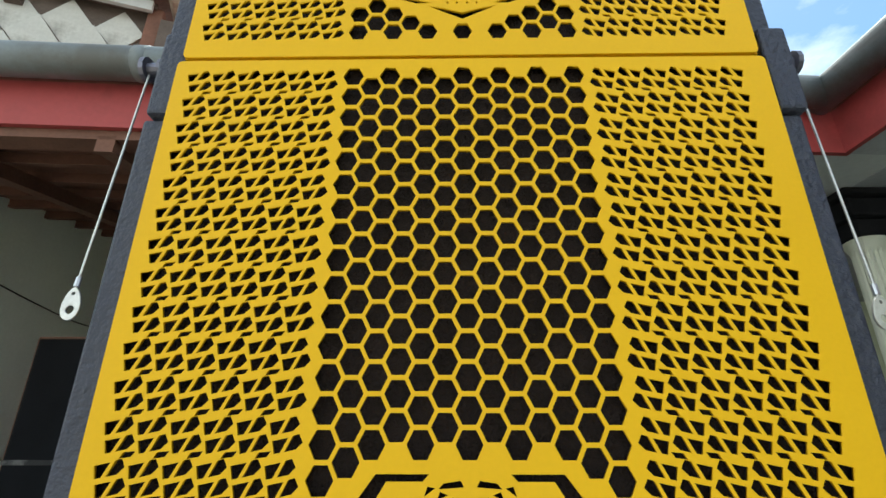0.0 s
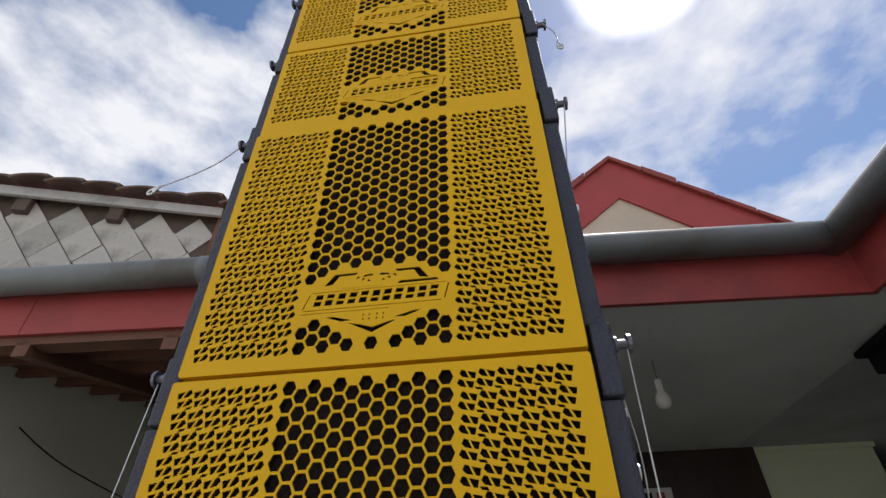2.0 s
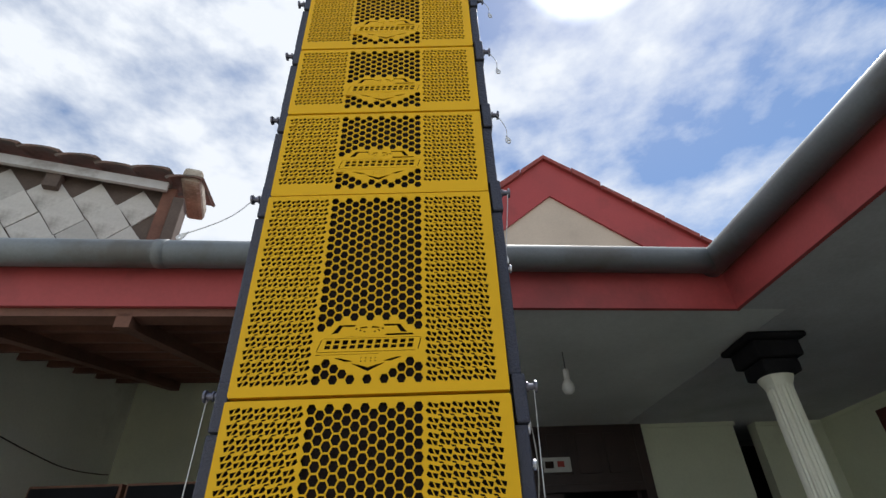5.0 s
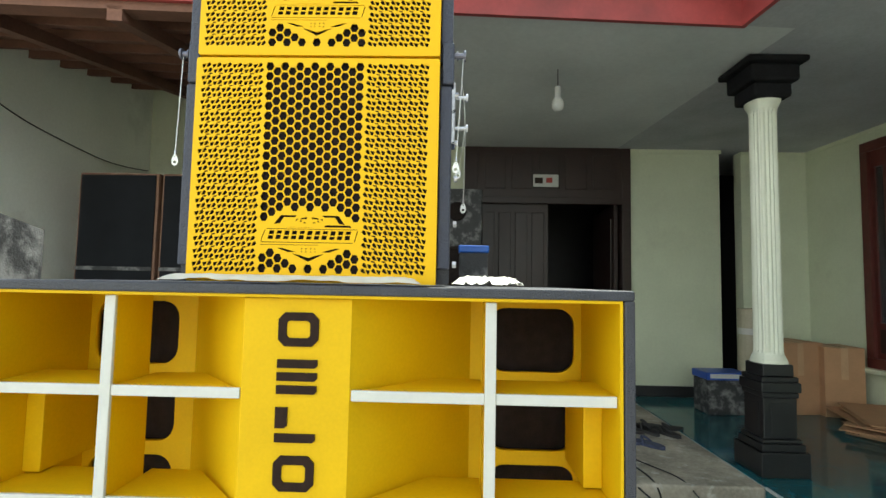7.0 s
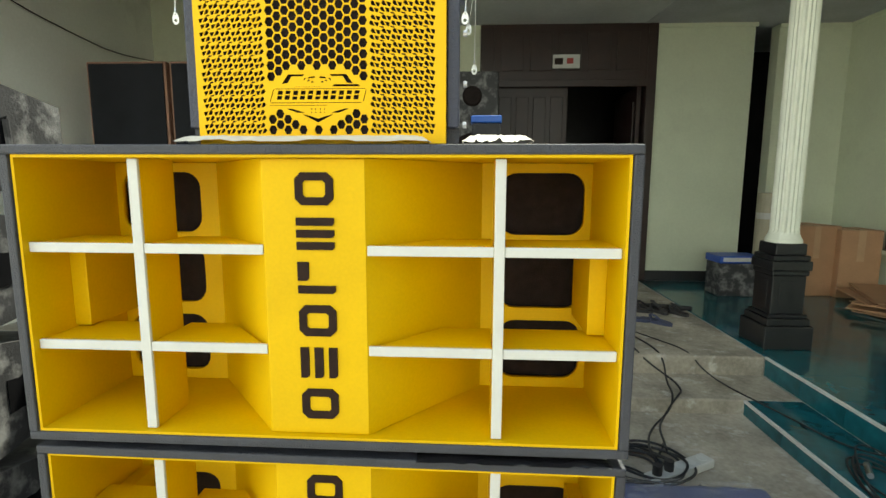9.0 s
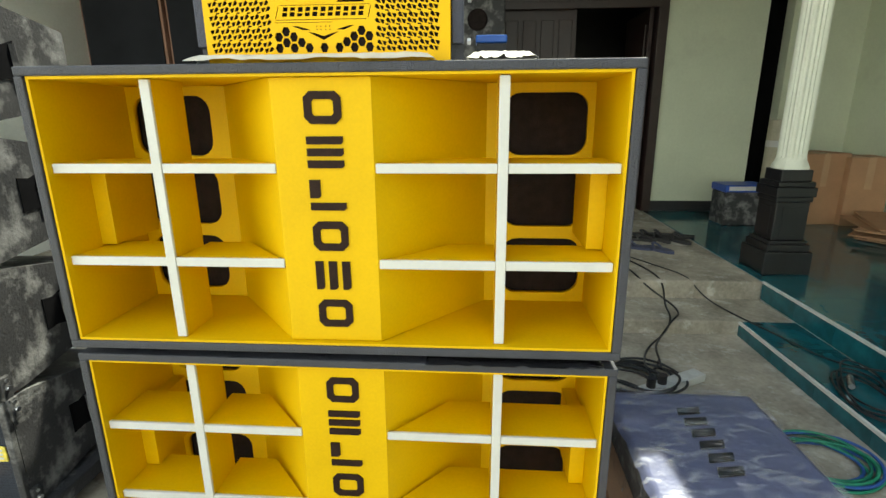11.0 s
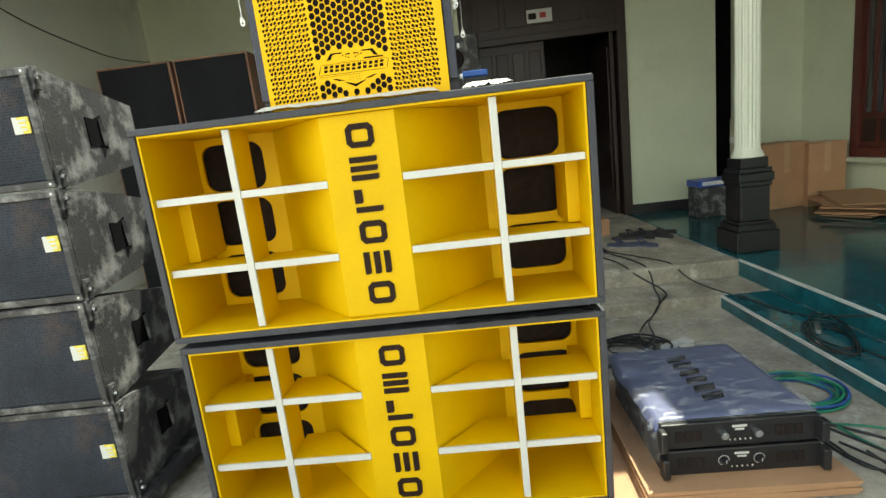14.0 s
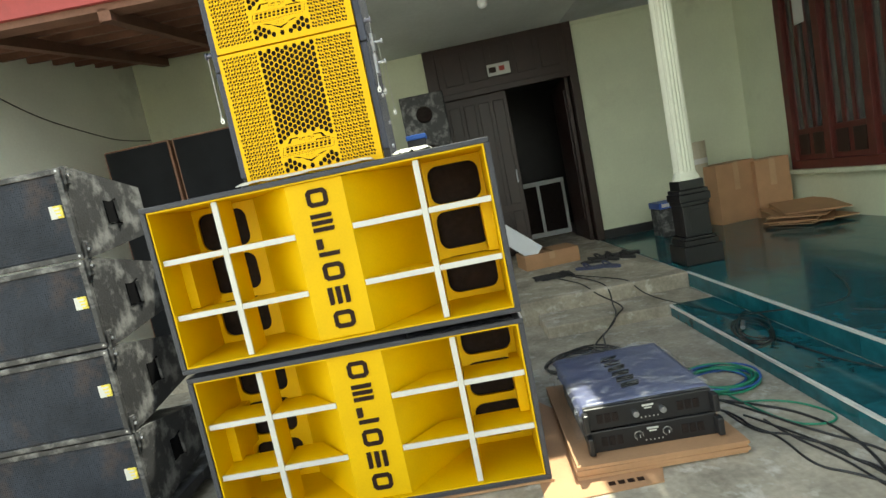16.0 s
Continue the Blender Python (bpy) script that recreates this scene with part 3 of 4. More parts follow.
# pillar with pedestal and black head
pil = thing("pillar", "cream fluted pillar on a black stepped pedestal", "pillar", (2.325, 2.31, PORCH), 0.3, kind="structure")
pil.scale = (0.81, 0.81, 0.945)
sh = bmesh.new()
rings = []
for z, r in ((0.715, 0.122), (0.735, 0.119), (0.775, 0.098), (0.80, 0.095), (2.43, 0.092), (2.46, 0.097), (2.50, 0.118), (2.52, 0.122)):
    ring = []
    for i in range(72):
        a = 2 * math.pi * i / 72
        flute = 0.010 * (0.5 - 0.5 * math.cos(a * 18)) if 0.79 < z < 2.45 else 0.0
        q = 1 / max(abs(math.cos(a)), abs(math.sin(a)))
        rr = (r - flute) * (1 + 0.16 * (q - 1) * 1.6)
        ring.append(sh.verts.new((rr * math.cos(a), rr * math.sin(a), z)))
    rings.append(ring)
for lo, hi in zip(rings, rings[1:]):
    for i in range(72):
        sh.faces.new((lo[i], lo[(i + 1) % 72], hi[(i + 1) % 72], hi[i]))
part("shaft", sh, PILLAR, pil, "cream painted fluted shaft")
ped = bmesh.new()
for z0, z1, r in ((0, 0.16, 0.185), (0.16, 0.21, 0.165), (0.21, 0.235, 0.150), (0.235, 0.50, 0.128), (0.50, 0.535, 0.140), (0.535, 0.60, 0.152), (0.60, 0.635, 0.140), (0.635, 0.714, 0.118)):
    box(-r, r, -r, r, z0, z1, 0.008, ped)
part("pedestal", ped, BLACK_PAINT, pil, "black painted stepped pedestal")
for a in range(4):
    m = box(-0.07, 0.07, -0.1315, -0.127, 0.27, 0.465, 0.001)
    bmesh.ops.rotate(m, verts=m.verts[:], cent=(0, 0, 0), matrix=Matrix.Rotation(radians(90 * a), 3, "Z"))
    part("pedestal_panel", m, BLACK_PAINT, pil)
hd = bmesh.new()
for z0, z1, r in ((2.52, 2.62, 0.15), (2.62, 2.74, 0.19), (2.74, 2.785, 0.24)):
    box(-r, r, -r, r, z0, z1, 0.02, hd)
part("head", hd, MATTE_BLACK, pil, "black painted moulded head")

# double door, the left leaf shut, the right one open onto a dark room
door = new("door_1")
door.matrix_world = HOUSE @ pose(-0.82, BACK, PORCH) @ Matrix.Diagonal((0.94, 1, 0.90, 1))
tagged(door, "dark wooden double door with carved panels, one leaf open", "door", kind="structure")
fr = bmesh.new()
for a, b in ((-0.95, -0.80), (0.85, 0.95)):
    box(a, b, -0.03, 0.13, 0, 2.93, 0.006, fr)
box(-0.80, 0.85, -0.02, 0.12, 2.28, 2.93, 0, fr)
box(-0.80, 0.85, -0.045, -0.0205, 2.24, 2.32, 0.006, fr)
for k in range(5):
    box(-0.72 + k * 0.31, -0.48 + k * 0.31, -0.030, -0.0205, 2.42, 2.84, 0.006, fr)
part("frame", fr, WOOD_DARK, door, "dark stained frame and panelled transom")
leaf = part("leaf", box(-0.80, 0.02, 0.03, 0.075, 0.01, 2.26, 0.003), WOOD_DARK, door, "dark stained carved leaf, shut")
for k in range(4):
    for z0, z1 in ((0.15, 0.62), (0.72, 2.14)):
        part("panel", box(-0.74 + k * 0.19, -0.60 + k * 0.19, 0.014, 0.032, z0, z1, 0.006), WOOD_DARK, leaf)
part("handle", rod((-0.03, 0.0, 1.0), (-0.03, 0.0, 1.18), 0.009, 8), STEEL, leaf, "steel pull handle")
leaf2 = part("leaf", box(0.79, 0.835, 0.08, 0.88, 0.01, 2.26, 0.003), WOOD_DARK, door, "dark stained carved leaf, standing open")
part("panel", box(0.776, 0.792, 0.16, 0.80, 0.3, 2.1, 0.005), WOOD_DARK, leaf2)
PLATE = mat("white_plaque", (0.55, 0.55, 0.53), 0.5, vary=0.1)
pl = part("plaque", box(-0.17, 0.12, -0.056, -0.046, 2.44, 2.59, 0.002), PLATE, door, "small white door plaque with dark bars")
part("bar", box(-0.15, -0.06, -0.059, -0.0555, 2.48, 2.55), LETTER, pl)
part("bar", box(-0.02, 0.05, -0.059, -0.0555, 2.49, 2.55), mat("red_print", (0.35, 0.04, 0.03), 0.6), pl)

cab = thing("glass_cabinet", "pale framed glass cabinet in the unlit room", "cabinet", (1.68, 5.75, PORCH - 0.004), 2)
cab.scale = (0.88, 0.88, 0.88)
cf = bmesh.new()
for a, b in ((-0.45, -0.40), (-0.025, 0.025), (0.40, 0.45)):
    box(a, b, 0, 0.4, 0, 0.95, 0.003, cf)
for a, b in ((0.0, 0.08), (0.88, 0.95)):
    box(-0.40, -0.025, 0.002, 0.38, a, b, 0, cf)
    box(0.025, 0.40, 0.002, 0.38, a, b, 0, cf)
part("frame", cf, CEILING, cab)
for x in (-0.2125, 0.2125):
    part("pane", box(x - 0.187, x + 0.187, 0.02, 0.026, 0.08, 0.88), FOAM, cab)

# wide window of the wing, red-brown wooden frame
win = new("window_1")
win.matrix_world = HOUSE @ pose(wu, -0.115, -0.02) @ Matrix.Diagonal((1, 0.85, 0.888, 1))
tagged(win, "wide red-brown wooden window with tall narrow panes", "window", kind="structure")
RED_WOOD = mat("red_brown_varnish", (0.10, 0.022, 0.018), 0.4, vary=0.3, scale=6, fine=60)
wf = bmesh.new()
box(-0.03, 0.10, -1.6, 2.10, 0.70, 0.80, 0.004, wf)
box(-0.03, 0.10, -1.6, 2.10, 2.92, 3.02, 0.004, wf)
for k in range(7):
    v = 2.10 - k * 0.60
    box(-0.03, 0.10, v - 0.10, v, 0.80, 2.92, 0.004, wf)
part("window_frame", wf, RED_WOOD, win)
GLASS = bpy.data.materials.new("window_glass")
GLASS.use_nodes = True
gb = GLASS.node_tree.nodes["Principled BSDF"]
gb.inputs["Base Color"].default_value, gb.inputs["Roughness"].default_value = (0.35, 0.36, 0.36, 1), 0.03
gb.inputs["Transmission Weight"].default_value, gb.inputs["IOR"].default_value = 0.85, 1.45
for k in range(6):
    v = 2.0 - k * 0.60
    sash = bmesh.new()
    box(0.0, 0.04, v - 0.5, v, 0.80, 1.16, 0.003, sash)
    box(0.0, 0.04, v - 0.5, v, 2.75, 2.92, 0.003, sash)
    for j in range(4):
        box(0.0, 0.04, v - 0.04 - j * 0.153, v - j * 0.153, 1.16, 2.75, 0, sash)
    so = part("sash", sash, RED_WOOD, win)
    for j in range(2):
        part("sash_panel", box(-0.008, 0.0, v - 0.22 - j * 0.24, v - 0.05 - j * 0.24, 0.86, 1.10, 0.003), WOOD_DARK, so)
    for j in range(3):
        pane = part("pane", box(0.018, 0.022, v - 0.153 - j * 0.153, v - 0.04 - j * 0.153, 1.16, 2.75), GLASS, so)
        pane.visible_shadow = False
part("window_sill", box(-0.09, 0.0, -1.62, 2.12, 0.655, 0.70, 0.006), WALL, win)
part("notice", box(-0.034, -0.0305, 1.60, 1.76, 2.30, 2.62), PLATE, win, "white paper notice on the frame")

# neighbour's wall clad in grey diamond shingles, with a tiled eave
nb = thing("neighbour_house", "grey diamond-shingled wall under a mossy tiled eave", "house", (-1.95, 2.15, 0.25), 19, kind="structure")
nb.scale = (0.808, 0.808, 0.808)
SHINGLE = mat("grey_cement_shingle", (0.50, 0.50, 0.47), 0.85, vary=0.16, scale=3, fine=40, bump=0.3, dirt=(0.24, 0.23, 0.21), dirt_at=0.60)
sn = SHINGLE.node_tree
oi, sm, vm = sn.nodes.new("ShaderNodeObjectInfo"), sn.nodes.new("ShaderNodeMapRange"), sn.nodes.new("ShaderNodeVectorMath")
sm.inputs["To Min"].default_value, sm.inputs["To Max"].default_value = 0.82, 1.12
sn.links.new(oi.outputs["Random"], sm.inputs["Value"])
vm.operation = "SCALE"
base_link = sn.nodes["Principled BSDF"].inputs["Base Color"].links[0].from_socket
sn.links.new(base_link, vm.inputs[0])
sn.links.new(sm.outputs["Result"], vm.inputs["Scale"])
sn.links.new(vm.outputs["Vector"], sn.nodes["Principled BSDF"].inputs["Base Color"])
DARK_TIMBER = mat("weathered_dark_timber", (0.11, 0.085, 0.07), 0.85, vary=0.3, scale=5, fine=50, bump=0.4)
CLAY = mat("mossy_clay_tile", (0.16, 0.10, 0.075), 0.85, vary=0.35, scale=7, fine=40, bump=0.5, dirt=(0.09, 0.085, 0.07), dirt_at=0.56)
part("wall", box(-3.6, 0, 0.04, 0.2, 3.72, 4.86), DARK_TIMBER, nb, "weathered backing wall")
d = 0.36
dia = bmesh.new()
prism([(0, -d * 0.585), (d * 0.480, -0.004), (0, d * 0.555), (-d * 0.480, -0.004)], "y", 0.0, 0.020, dia)
dia_me = bpy.data.meshes.new("shingle")
dia.to_mesh(dia_me)
dia.free()
rng = random.Random(4)
for r in range(10):
    for c in range(-19, 1):
        x, z = c * d + (d / 2 if r % 2 else 0) - 0.05, 3.1 + r * d * 0.58
        if -3.4 < x < -0.18 and 3.9 < z < 4.74:
            o = part("shingle", dia_me, SHINGLE, nb)
            o.matrix_basis = pose(x, 0.018 + 0.006 * (r % 2), z, rng.uniform(1, 4), rng.uniform(-2, 2), rng.uniform(-1.5, 1.5))
part("eave_board", box(-3.8, -0.02, -0.09, -0.05, 4.74, 4.84, 0.004), mat("pale_grey_board", (0.50, 0.51, 0.50), 0.75, vary=0.15, scale=5, dirt=(0.3, 0.29, 0.27)), nb, "pale grey eave board")
part("eave_soffit", box(-3.8, 0.0, -0.05, 0.06, 4.80, 4.85), DARK_TIMBER, nb)
for k in range(4):
    x = -0.95 - k * 0.78
    part("rafter_end", box(x - 0.06, x + 0.06, -0.048, 0.06, 4.60, 4.78, 0.006), DARK_TIMBER, nb, "weathered rafter end")
part("corner_post", box(-0.06, 0.05, -0.03, 0.06, 3.72, 4.82, 0.008), ROUGH_WOOD, nb, "brown timber corner board")
part("corner_board", box(0.05, 0.15, -0.06, 0.16, 3.72, 4.70, 0.006), DARK_TIMBER, nb)
for k in range(13):
    x = 0.12 - k * 0.30
    t = bmesh.new()
    n = 6
    prof = [(0.170 * math.cos(math.pi * i / n), 0.036 * math.sin(math.pi * i / n) + 0.020 * math.cos(math.pi * i / n)) for i in range(n + 1)]
    prof += [(a * 0.86, b - 0.022) for a, b in prof[::-1]]
    prism([(a, b) for a, b in prof], "y", -0.20, 0.9, t)
    for q in t.verts:
        q.co.z += (q.co.y + 0.2) * 0.45
    ti = part("roof_tile", t, CLAY, nb)
    ti.matrix_basis = pose(x, rng.uniform(-0.03, 0.03), 4.86 + rng.uniform(-0.01, 0.015), 0, rng.uniform(-4, 4), rng.uniform(-2, 2))
part("verge_cap", box(0.08, 0.26, -0.16, 0.5, 4.84, 5.02, 0.04), CONCRETE, nb, "pale mortar cap on the verge")


# ---- old black speakers beside the subwoofers ----
# black for printed marks and for the shade inside the handle recess
RECESS_AND_PRINT = mat("recess_shade_and_print_black", (0.006, 0.006, 0.007), 0.9, vary=0.3, scale=20, bump=0.1, spec=0.05)


def old_speaker():
    e = thing("old_speaker", "scuffed old black array speaker with dusty grille", "speaker", group="old speaker stack")
    w, h = 0.98, 0.358
    prof = [(0.0, 0.0), (0.0, h), (0.06, h), (0.46, h - 0.075), (0.46, 0.065), (0.06, 0.0)]
    part("cabinet", prism(prof, "x", -w, 0), OLD_BLACK, e, "scuffed black painted cabinet")
    f = bmesh.new()
    box(-w, 0, -0.018, -0.001, 0, 0.022, 0.003, f)
    box(-w, 0, -0.018, -0.001, h - 0.022, h, 0.003, f)
    box(-w, -w + 0.022, -0.018, -0.001, 0.022, h - 0.022, 0.003, f)
    box(-0.022, 0, -0.018, -0.001, 0.022, h - 0.022, 0.003, f)
    part("front_frame", f, OLD_BLACK, e)
    part("grille", box(-w + 0.024, -0.024, -0.011, -0.002, 0.024, h - 0.024, 0.002), MESH_BLACK, e, "dusty black steel mesh")
    b = part("badge", box(-0.079, -0.029, -0.017, -0.0115, 0.168, 0.218, 0.003), mat("yellow_badge", (0.75, 0.62, 0.10), 0.45, vary=0.25, scale=60), e, "small yellow badge with pale marks")
    part("badge_edge", prism([(-0.079, 0.168), (-0.079, 0.218), (-0.066, 0.218), (-0.052, 0.168)], "y", -0.0182, -0.0166), WHITE_EDGE, b, "pale badge half")
    for k in range(3):
        part("badge_bar", box(-0.072 + k * 0.004, -0.038, -0.0185, -0.0168, 0.177 + k * 0.013, 0.184 + k * 0.013), WHITE_EDGE, b)
    # flat plate without depth: its black colour stands for the recess shade
    hdl = part("handle_recess", prism([(0.185, 0.125), (0.185, 0.225), (0.225, 0.220), (0.265, 0.235), (0.25, 0.175), (0.275, 0.120), (0.225, 0.130)], "x", -0.004, 0.003), RECESS_AND_PRINT, e, "handle recess as a flat black plate, its shade in the colour")
    part("grip", rod((0.005, 0.262, 0.128), (0.005, 0.256, 0.225), 0.009, 8), OLD_BLACK, hdl)
    for z in (0.03, h - 0.03):
        hg = bmesh.new()
        box(-0.004, 0.010, -0.006, 0.022, z - 0.035, z + 0.035, 0.003, hg)
        plate = part("rigging_plate", hg, OLD_BLACK, e, "worn black rigging plate")
        part("pin", rod((0.004, 0.008, z), (0.020, 0.008, z), 0.007, 8), STEEL, plate, "steel pin")
        part("bolt", rod((0.004, 0.008, z + 0.022), (0.014, 0.008, z + 0.022), 0.005, 8), STEEL, plate)
    for x in (-w + 0.01, -0.012):
        for z in (0.011, h - 0.011):
            part("screw", rod((x, -0.020, z), (x, -0.017, z), 0.004, 8), STEEL, e)
    return e


old = old_speaker()
old.matrix_world = pose(-0.985, 0.08, 0.052, 0, 0, 0.5)
for k, (dx, dy, tilt) in enumerate(((-0.004, -0.005, 1.0), (-0.002, 0.0, 0.5), (0.002, 0.004, 1.5)), 1):
    copy_thing(old, pose(-0.985 + dx, 0.08 + dy, 0.052 + k * 0.366, 0, 0, 0.2 + tilt))
dolly = thing("speaker_dolly", "low black wooden base board under old speakers", "dolly", (-1.48, 0.32, GROUND))
part("board", box(-0.53, 0.53, -0.3, 0.3, 0.055, 0.104, 0.004), OLD_BLACK, dolly)
for x in (-0.45, 0.45):
    for y in (-0.22, 0.22):
        part("runner", box(x - 0.05, x + 0.05, y - 0.05, y + 0.05, 0, 0.056, 0.004), OLD_BLACK, dolly)


# ---- tall black speakers at the back ----
CLOTH = mat("black_speaker_cloth", (0.016, 0.017, 0.020), 0.9, vary=0.3, scale=3, fine=300, bump=0.5, spec=0.15)


def tall_speaker(w, h, label):
    e = thing("tall_speaker", label, "speaker", group="tall speakers at the back")
    part("cabinet", box(0, w, 0, 0.6, 0, h, 0.006), mat("raw_brown_board", (0.24, 0.13, 0.085), 0.7, vary=0.25, scale=6), e, "unpainted brown board cabinet")
    f = bmesh.new()
    box(0.020, w - 0.020, -0.014, -0.001, 0.018, h - 0.018, 0.003, f)
    part("grille_cloth", f, CLOTH, e, "black cloth front")
    part("crossbar", box(0.014, w - 0.014, -0.022, -0.0145, h * 0.60, h * 0.615, 0.001), OLD_BLACK, e)
    return e


ts = tall_speaker(0.66, 2.00, "tall black-fronted speaker with brown board edges")
ts.matrix_world = pose(-2.80, 3.00, PORCH - 0.004)
copy_thing(ts, pose(-2.115, 3.01, PORCH - 0.004))

pa = thing("pa_speaker", "tall black loudspeaker stack beside the door", "speaker", (0.30, 3.85, PORCH - 0.004), 2)
pa.scale = (0.88, 0.88, 0.90)
part("lower_cabinet", box(-0.28, 0.28, -0.25, 0.25, 0, 1.12, 0.012), OLD_BLACK, pa)
up = part("upper_cabinet", box(-0.27, 0.27, -0.24, 0.24, 1.123, 2.26, 0.015), OLD_BLACK, pa)
for z, r in ((1.45, 0.21), (2.02, 0.10)):
    bm = bmesh.new()
    bmesh.ops.create_cone(bm, cap_ends=True, segments=32, radius1=r, radius2=r * 0.82, depth=0.02, matrix=Matrix.Translation((0, -0.25, z)) @ Matrix.Rotation(radians(90), 4, "X"))
    part("driver", bm, FOAM, up)

bulb = thing("ceiling_bulb", "white light bulb hanging unlit from the ceiling", "lamp", (0.99, 2.40, 2.53))
part("bulb", rod((0, 0, 0.0), (0, 0, 0.0001), 0.001), PLATE, bulb)
bm = bmesh.new()
bmesh.ops.create_uvsphere(bm, u_segments=16, v_segments=10, radius=0.042)
for v in bm.verts:
    if v.co.z > 0:
        v.co.z *= 1.5
bulb_part = bulb.children[0]
bm.to_mesh(bulb_part.data)
bm.free()
part("socket", rod((0, 0, 0.05), (0, 0, 0.13), 0.020, 12), PLATE, bulb)
part("cord", rod((0, 0, 0.13), (0, 0, CEIL - 2.53), 0.004, 6), OLD_BLACK, bulb)


# ---- amplifiers on cardboard ----
def amplifier(label, knobs, bright):
    e = thing("amplifier", label, "amplifier")
    w, d, h = 0.245, 0.55, 0.088
    part("body", box(-w, w, 0.02, d, 0, h, 0.003), OLD_BLACK, e)
    fp = part("front_panel", box(-w, w, 0, 0.019, 0.001, h, 0.004), BLACK_PAINT, e, "glossy black front panel")
    for s in (-1, 1):
        part("rack_handle", box(s * w - 0.012, s * w + 0.012, -0.035, 0.004, 0.008, h - 0.008, 0.006), BLACK_PAINT, e)
        for k in range(3):
            part("vent", box(s * 0.155 - 0.045 + k * 0.03, s * 0.155 - 0.022 + k * 0.03, -0.0035, 0.001, 0.026, 0.062, 0.001), FOAM, fp)
    part("display", box(-0.022, 0.022, -0.003, 0.001, 0.066, 0.073), PLATE, fp, "pale plain bar")
    part("display", box(-0.014, 0.014, -0.003, 0.001, 0.056, 0.061), PLATE, fp, "pale plain bar")
    for x in knobs:
        kn = part("knob", rod((x, -0.018, 0.046), (x, 0.0, 0.046), 0.012, 18), STEEL if bright else BLACK_PAINT, fp)
        if not bright:
            part("dial_ring", sheet("dial_ring", ngon(x, 0.046, 0.0175, 24), [ngon(x, 0.046, 0.0160, 24)], 0.0015), PLATE, fp).location.y = -0.001
        part("pointer", box(x - 0.001, x + 0.001, -0.0195, -0.0175, 0.046, 0.057), WHITE_EDGE, kn)
    for k in range(5):
        part("indicator", box(-0.032 + k * 0.016, -0.028 + k * 0.016, -0.002, 0.001, 0.020, 0.025), PLATE, fp)
    return e


a1 = amplifier("black rack amplifier with two knobs", (-0.055, 0.055), False)
a1.matrix_world = pose(1.066, 0.030, 0.002, 0, 0, -0.8)
a2 = amplifier("black rack amplifier wrapped in plastic", (-0.052, 0.052), True)
a2.matrix_world = pose(1.062, 0.035, 0.0945, 0, 0, -0.4)
FILM = bpy.data.materials.new("clear_plastic_film")
FILM.use_nodes = True
fb = FILM.node_tree.nodes["Principled BSDF"]
fb.inputs["Base Color"].default_value, fb.inputs["Roughness"].default_value = (0.85, 0.87, 0.92, 1), 0.16
fb.inputs["Specular IOR Level"].default_value = 0.8
# creases: milky streaks where the film is folded, nearly clear between
fn, fl = FILM.node_tree.nodes, FILM.node_tree.links
f_co, f_map, f_no, f_rg, f_bp = (fn.new("ShaderNode" + k) for k in ("TexCoord", "Mapping", "TexNoise", "MapRange", "Bump"))
f_map.inputs["Scale"].default_value = (9, 24, 14)
f_map.inputs["Rotation"].default_value = (0, 0, 0.7)
f_no.inputs["Scale"].default_value, f_no.inputs["Detail"].default_value, f_no.inputs["Distortion"].default_value = 1.0, 6, 1.2
f_rg.inputs["From Min"].default_value, f_rg.inputs["From Max"].default_value = 0.50, 0.72
f_rg.inputs["To Min"].default_value, f_rg.inputs["To Max"].default_value = 0.04, 0.40
f_bp.inputs["Strength"].default_value, f_bp.inputs["Distance"].default_value = 0.8, 0.012
fl.new(f_co.outputs["Object"], f_map.inputs["Vector"])
fl.new(f_map.outputs["Vector"], f_no.inputs["Vector"])
fl.new(f_no.outputs["Fac"], f_rg.inputs["Value"])
fl.new(f_rg.outputs["Result"], fb.inputs["Alpha"])
fl.new(f_no.outputs["Fac"], f_bp.inputs["Height"])
fl.new(f_bp.outputs["Normal"], fb.inputs["Normal"])
COVER = mat("blue_grey_plastic_cover", (0.10, 0.115, 0.22), 0.34, vary=0.18, scale=9, fine=60, bump=0.5, spec=0.5)


def draped(x0, x1, y0, y1, z0, z1, amp, seed, drop=0.06):
    """A thin creased sheet lying on a box, its rim hanging down unevenly."""
    bm = bmesh.new()
    n = 34
    bmesh.ops.create_grid(bm, x_segments=n, y_segments=n, size=1)
    for v in bm.verts:
        x, y = v.co.x * 1.16, v.co.y * 1.12
        hang = max(0, abs(x) - 1) / 0.16 + max(0, abs(y) - 1) / 0.12
        cx, cy = max(-1, min(1, x)), max(-1, min(1, y))
        p = Vector((x * 3, y * 3, seed))
        k = noise.noise(p) * 0.6 + noise.noise(p * 2.7) * 0.4
        out = 0.012 * min(1, hang) * (1.3 + k)
        v.co = Vector(((x0 + x1) / 2 + cx * (x1 - x0) / 2 + math.copysign(out, x) * (abs(x) > 1),
                       (y0 + y1) / 2 + cy * (y1 - y0) / 2 + math.copysign(out, y) * (abs(y) > 1),
                       z1 + 0.003 + amp * abs(k) - min(hang, 1.0) * drop * (0.85 + 0.5 * k)))
    return bm


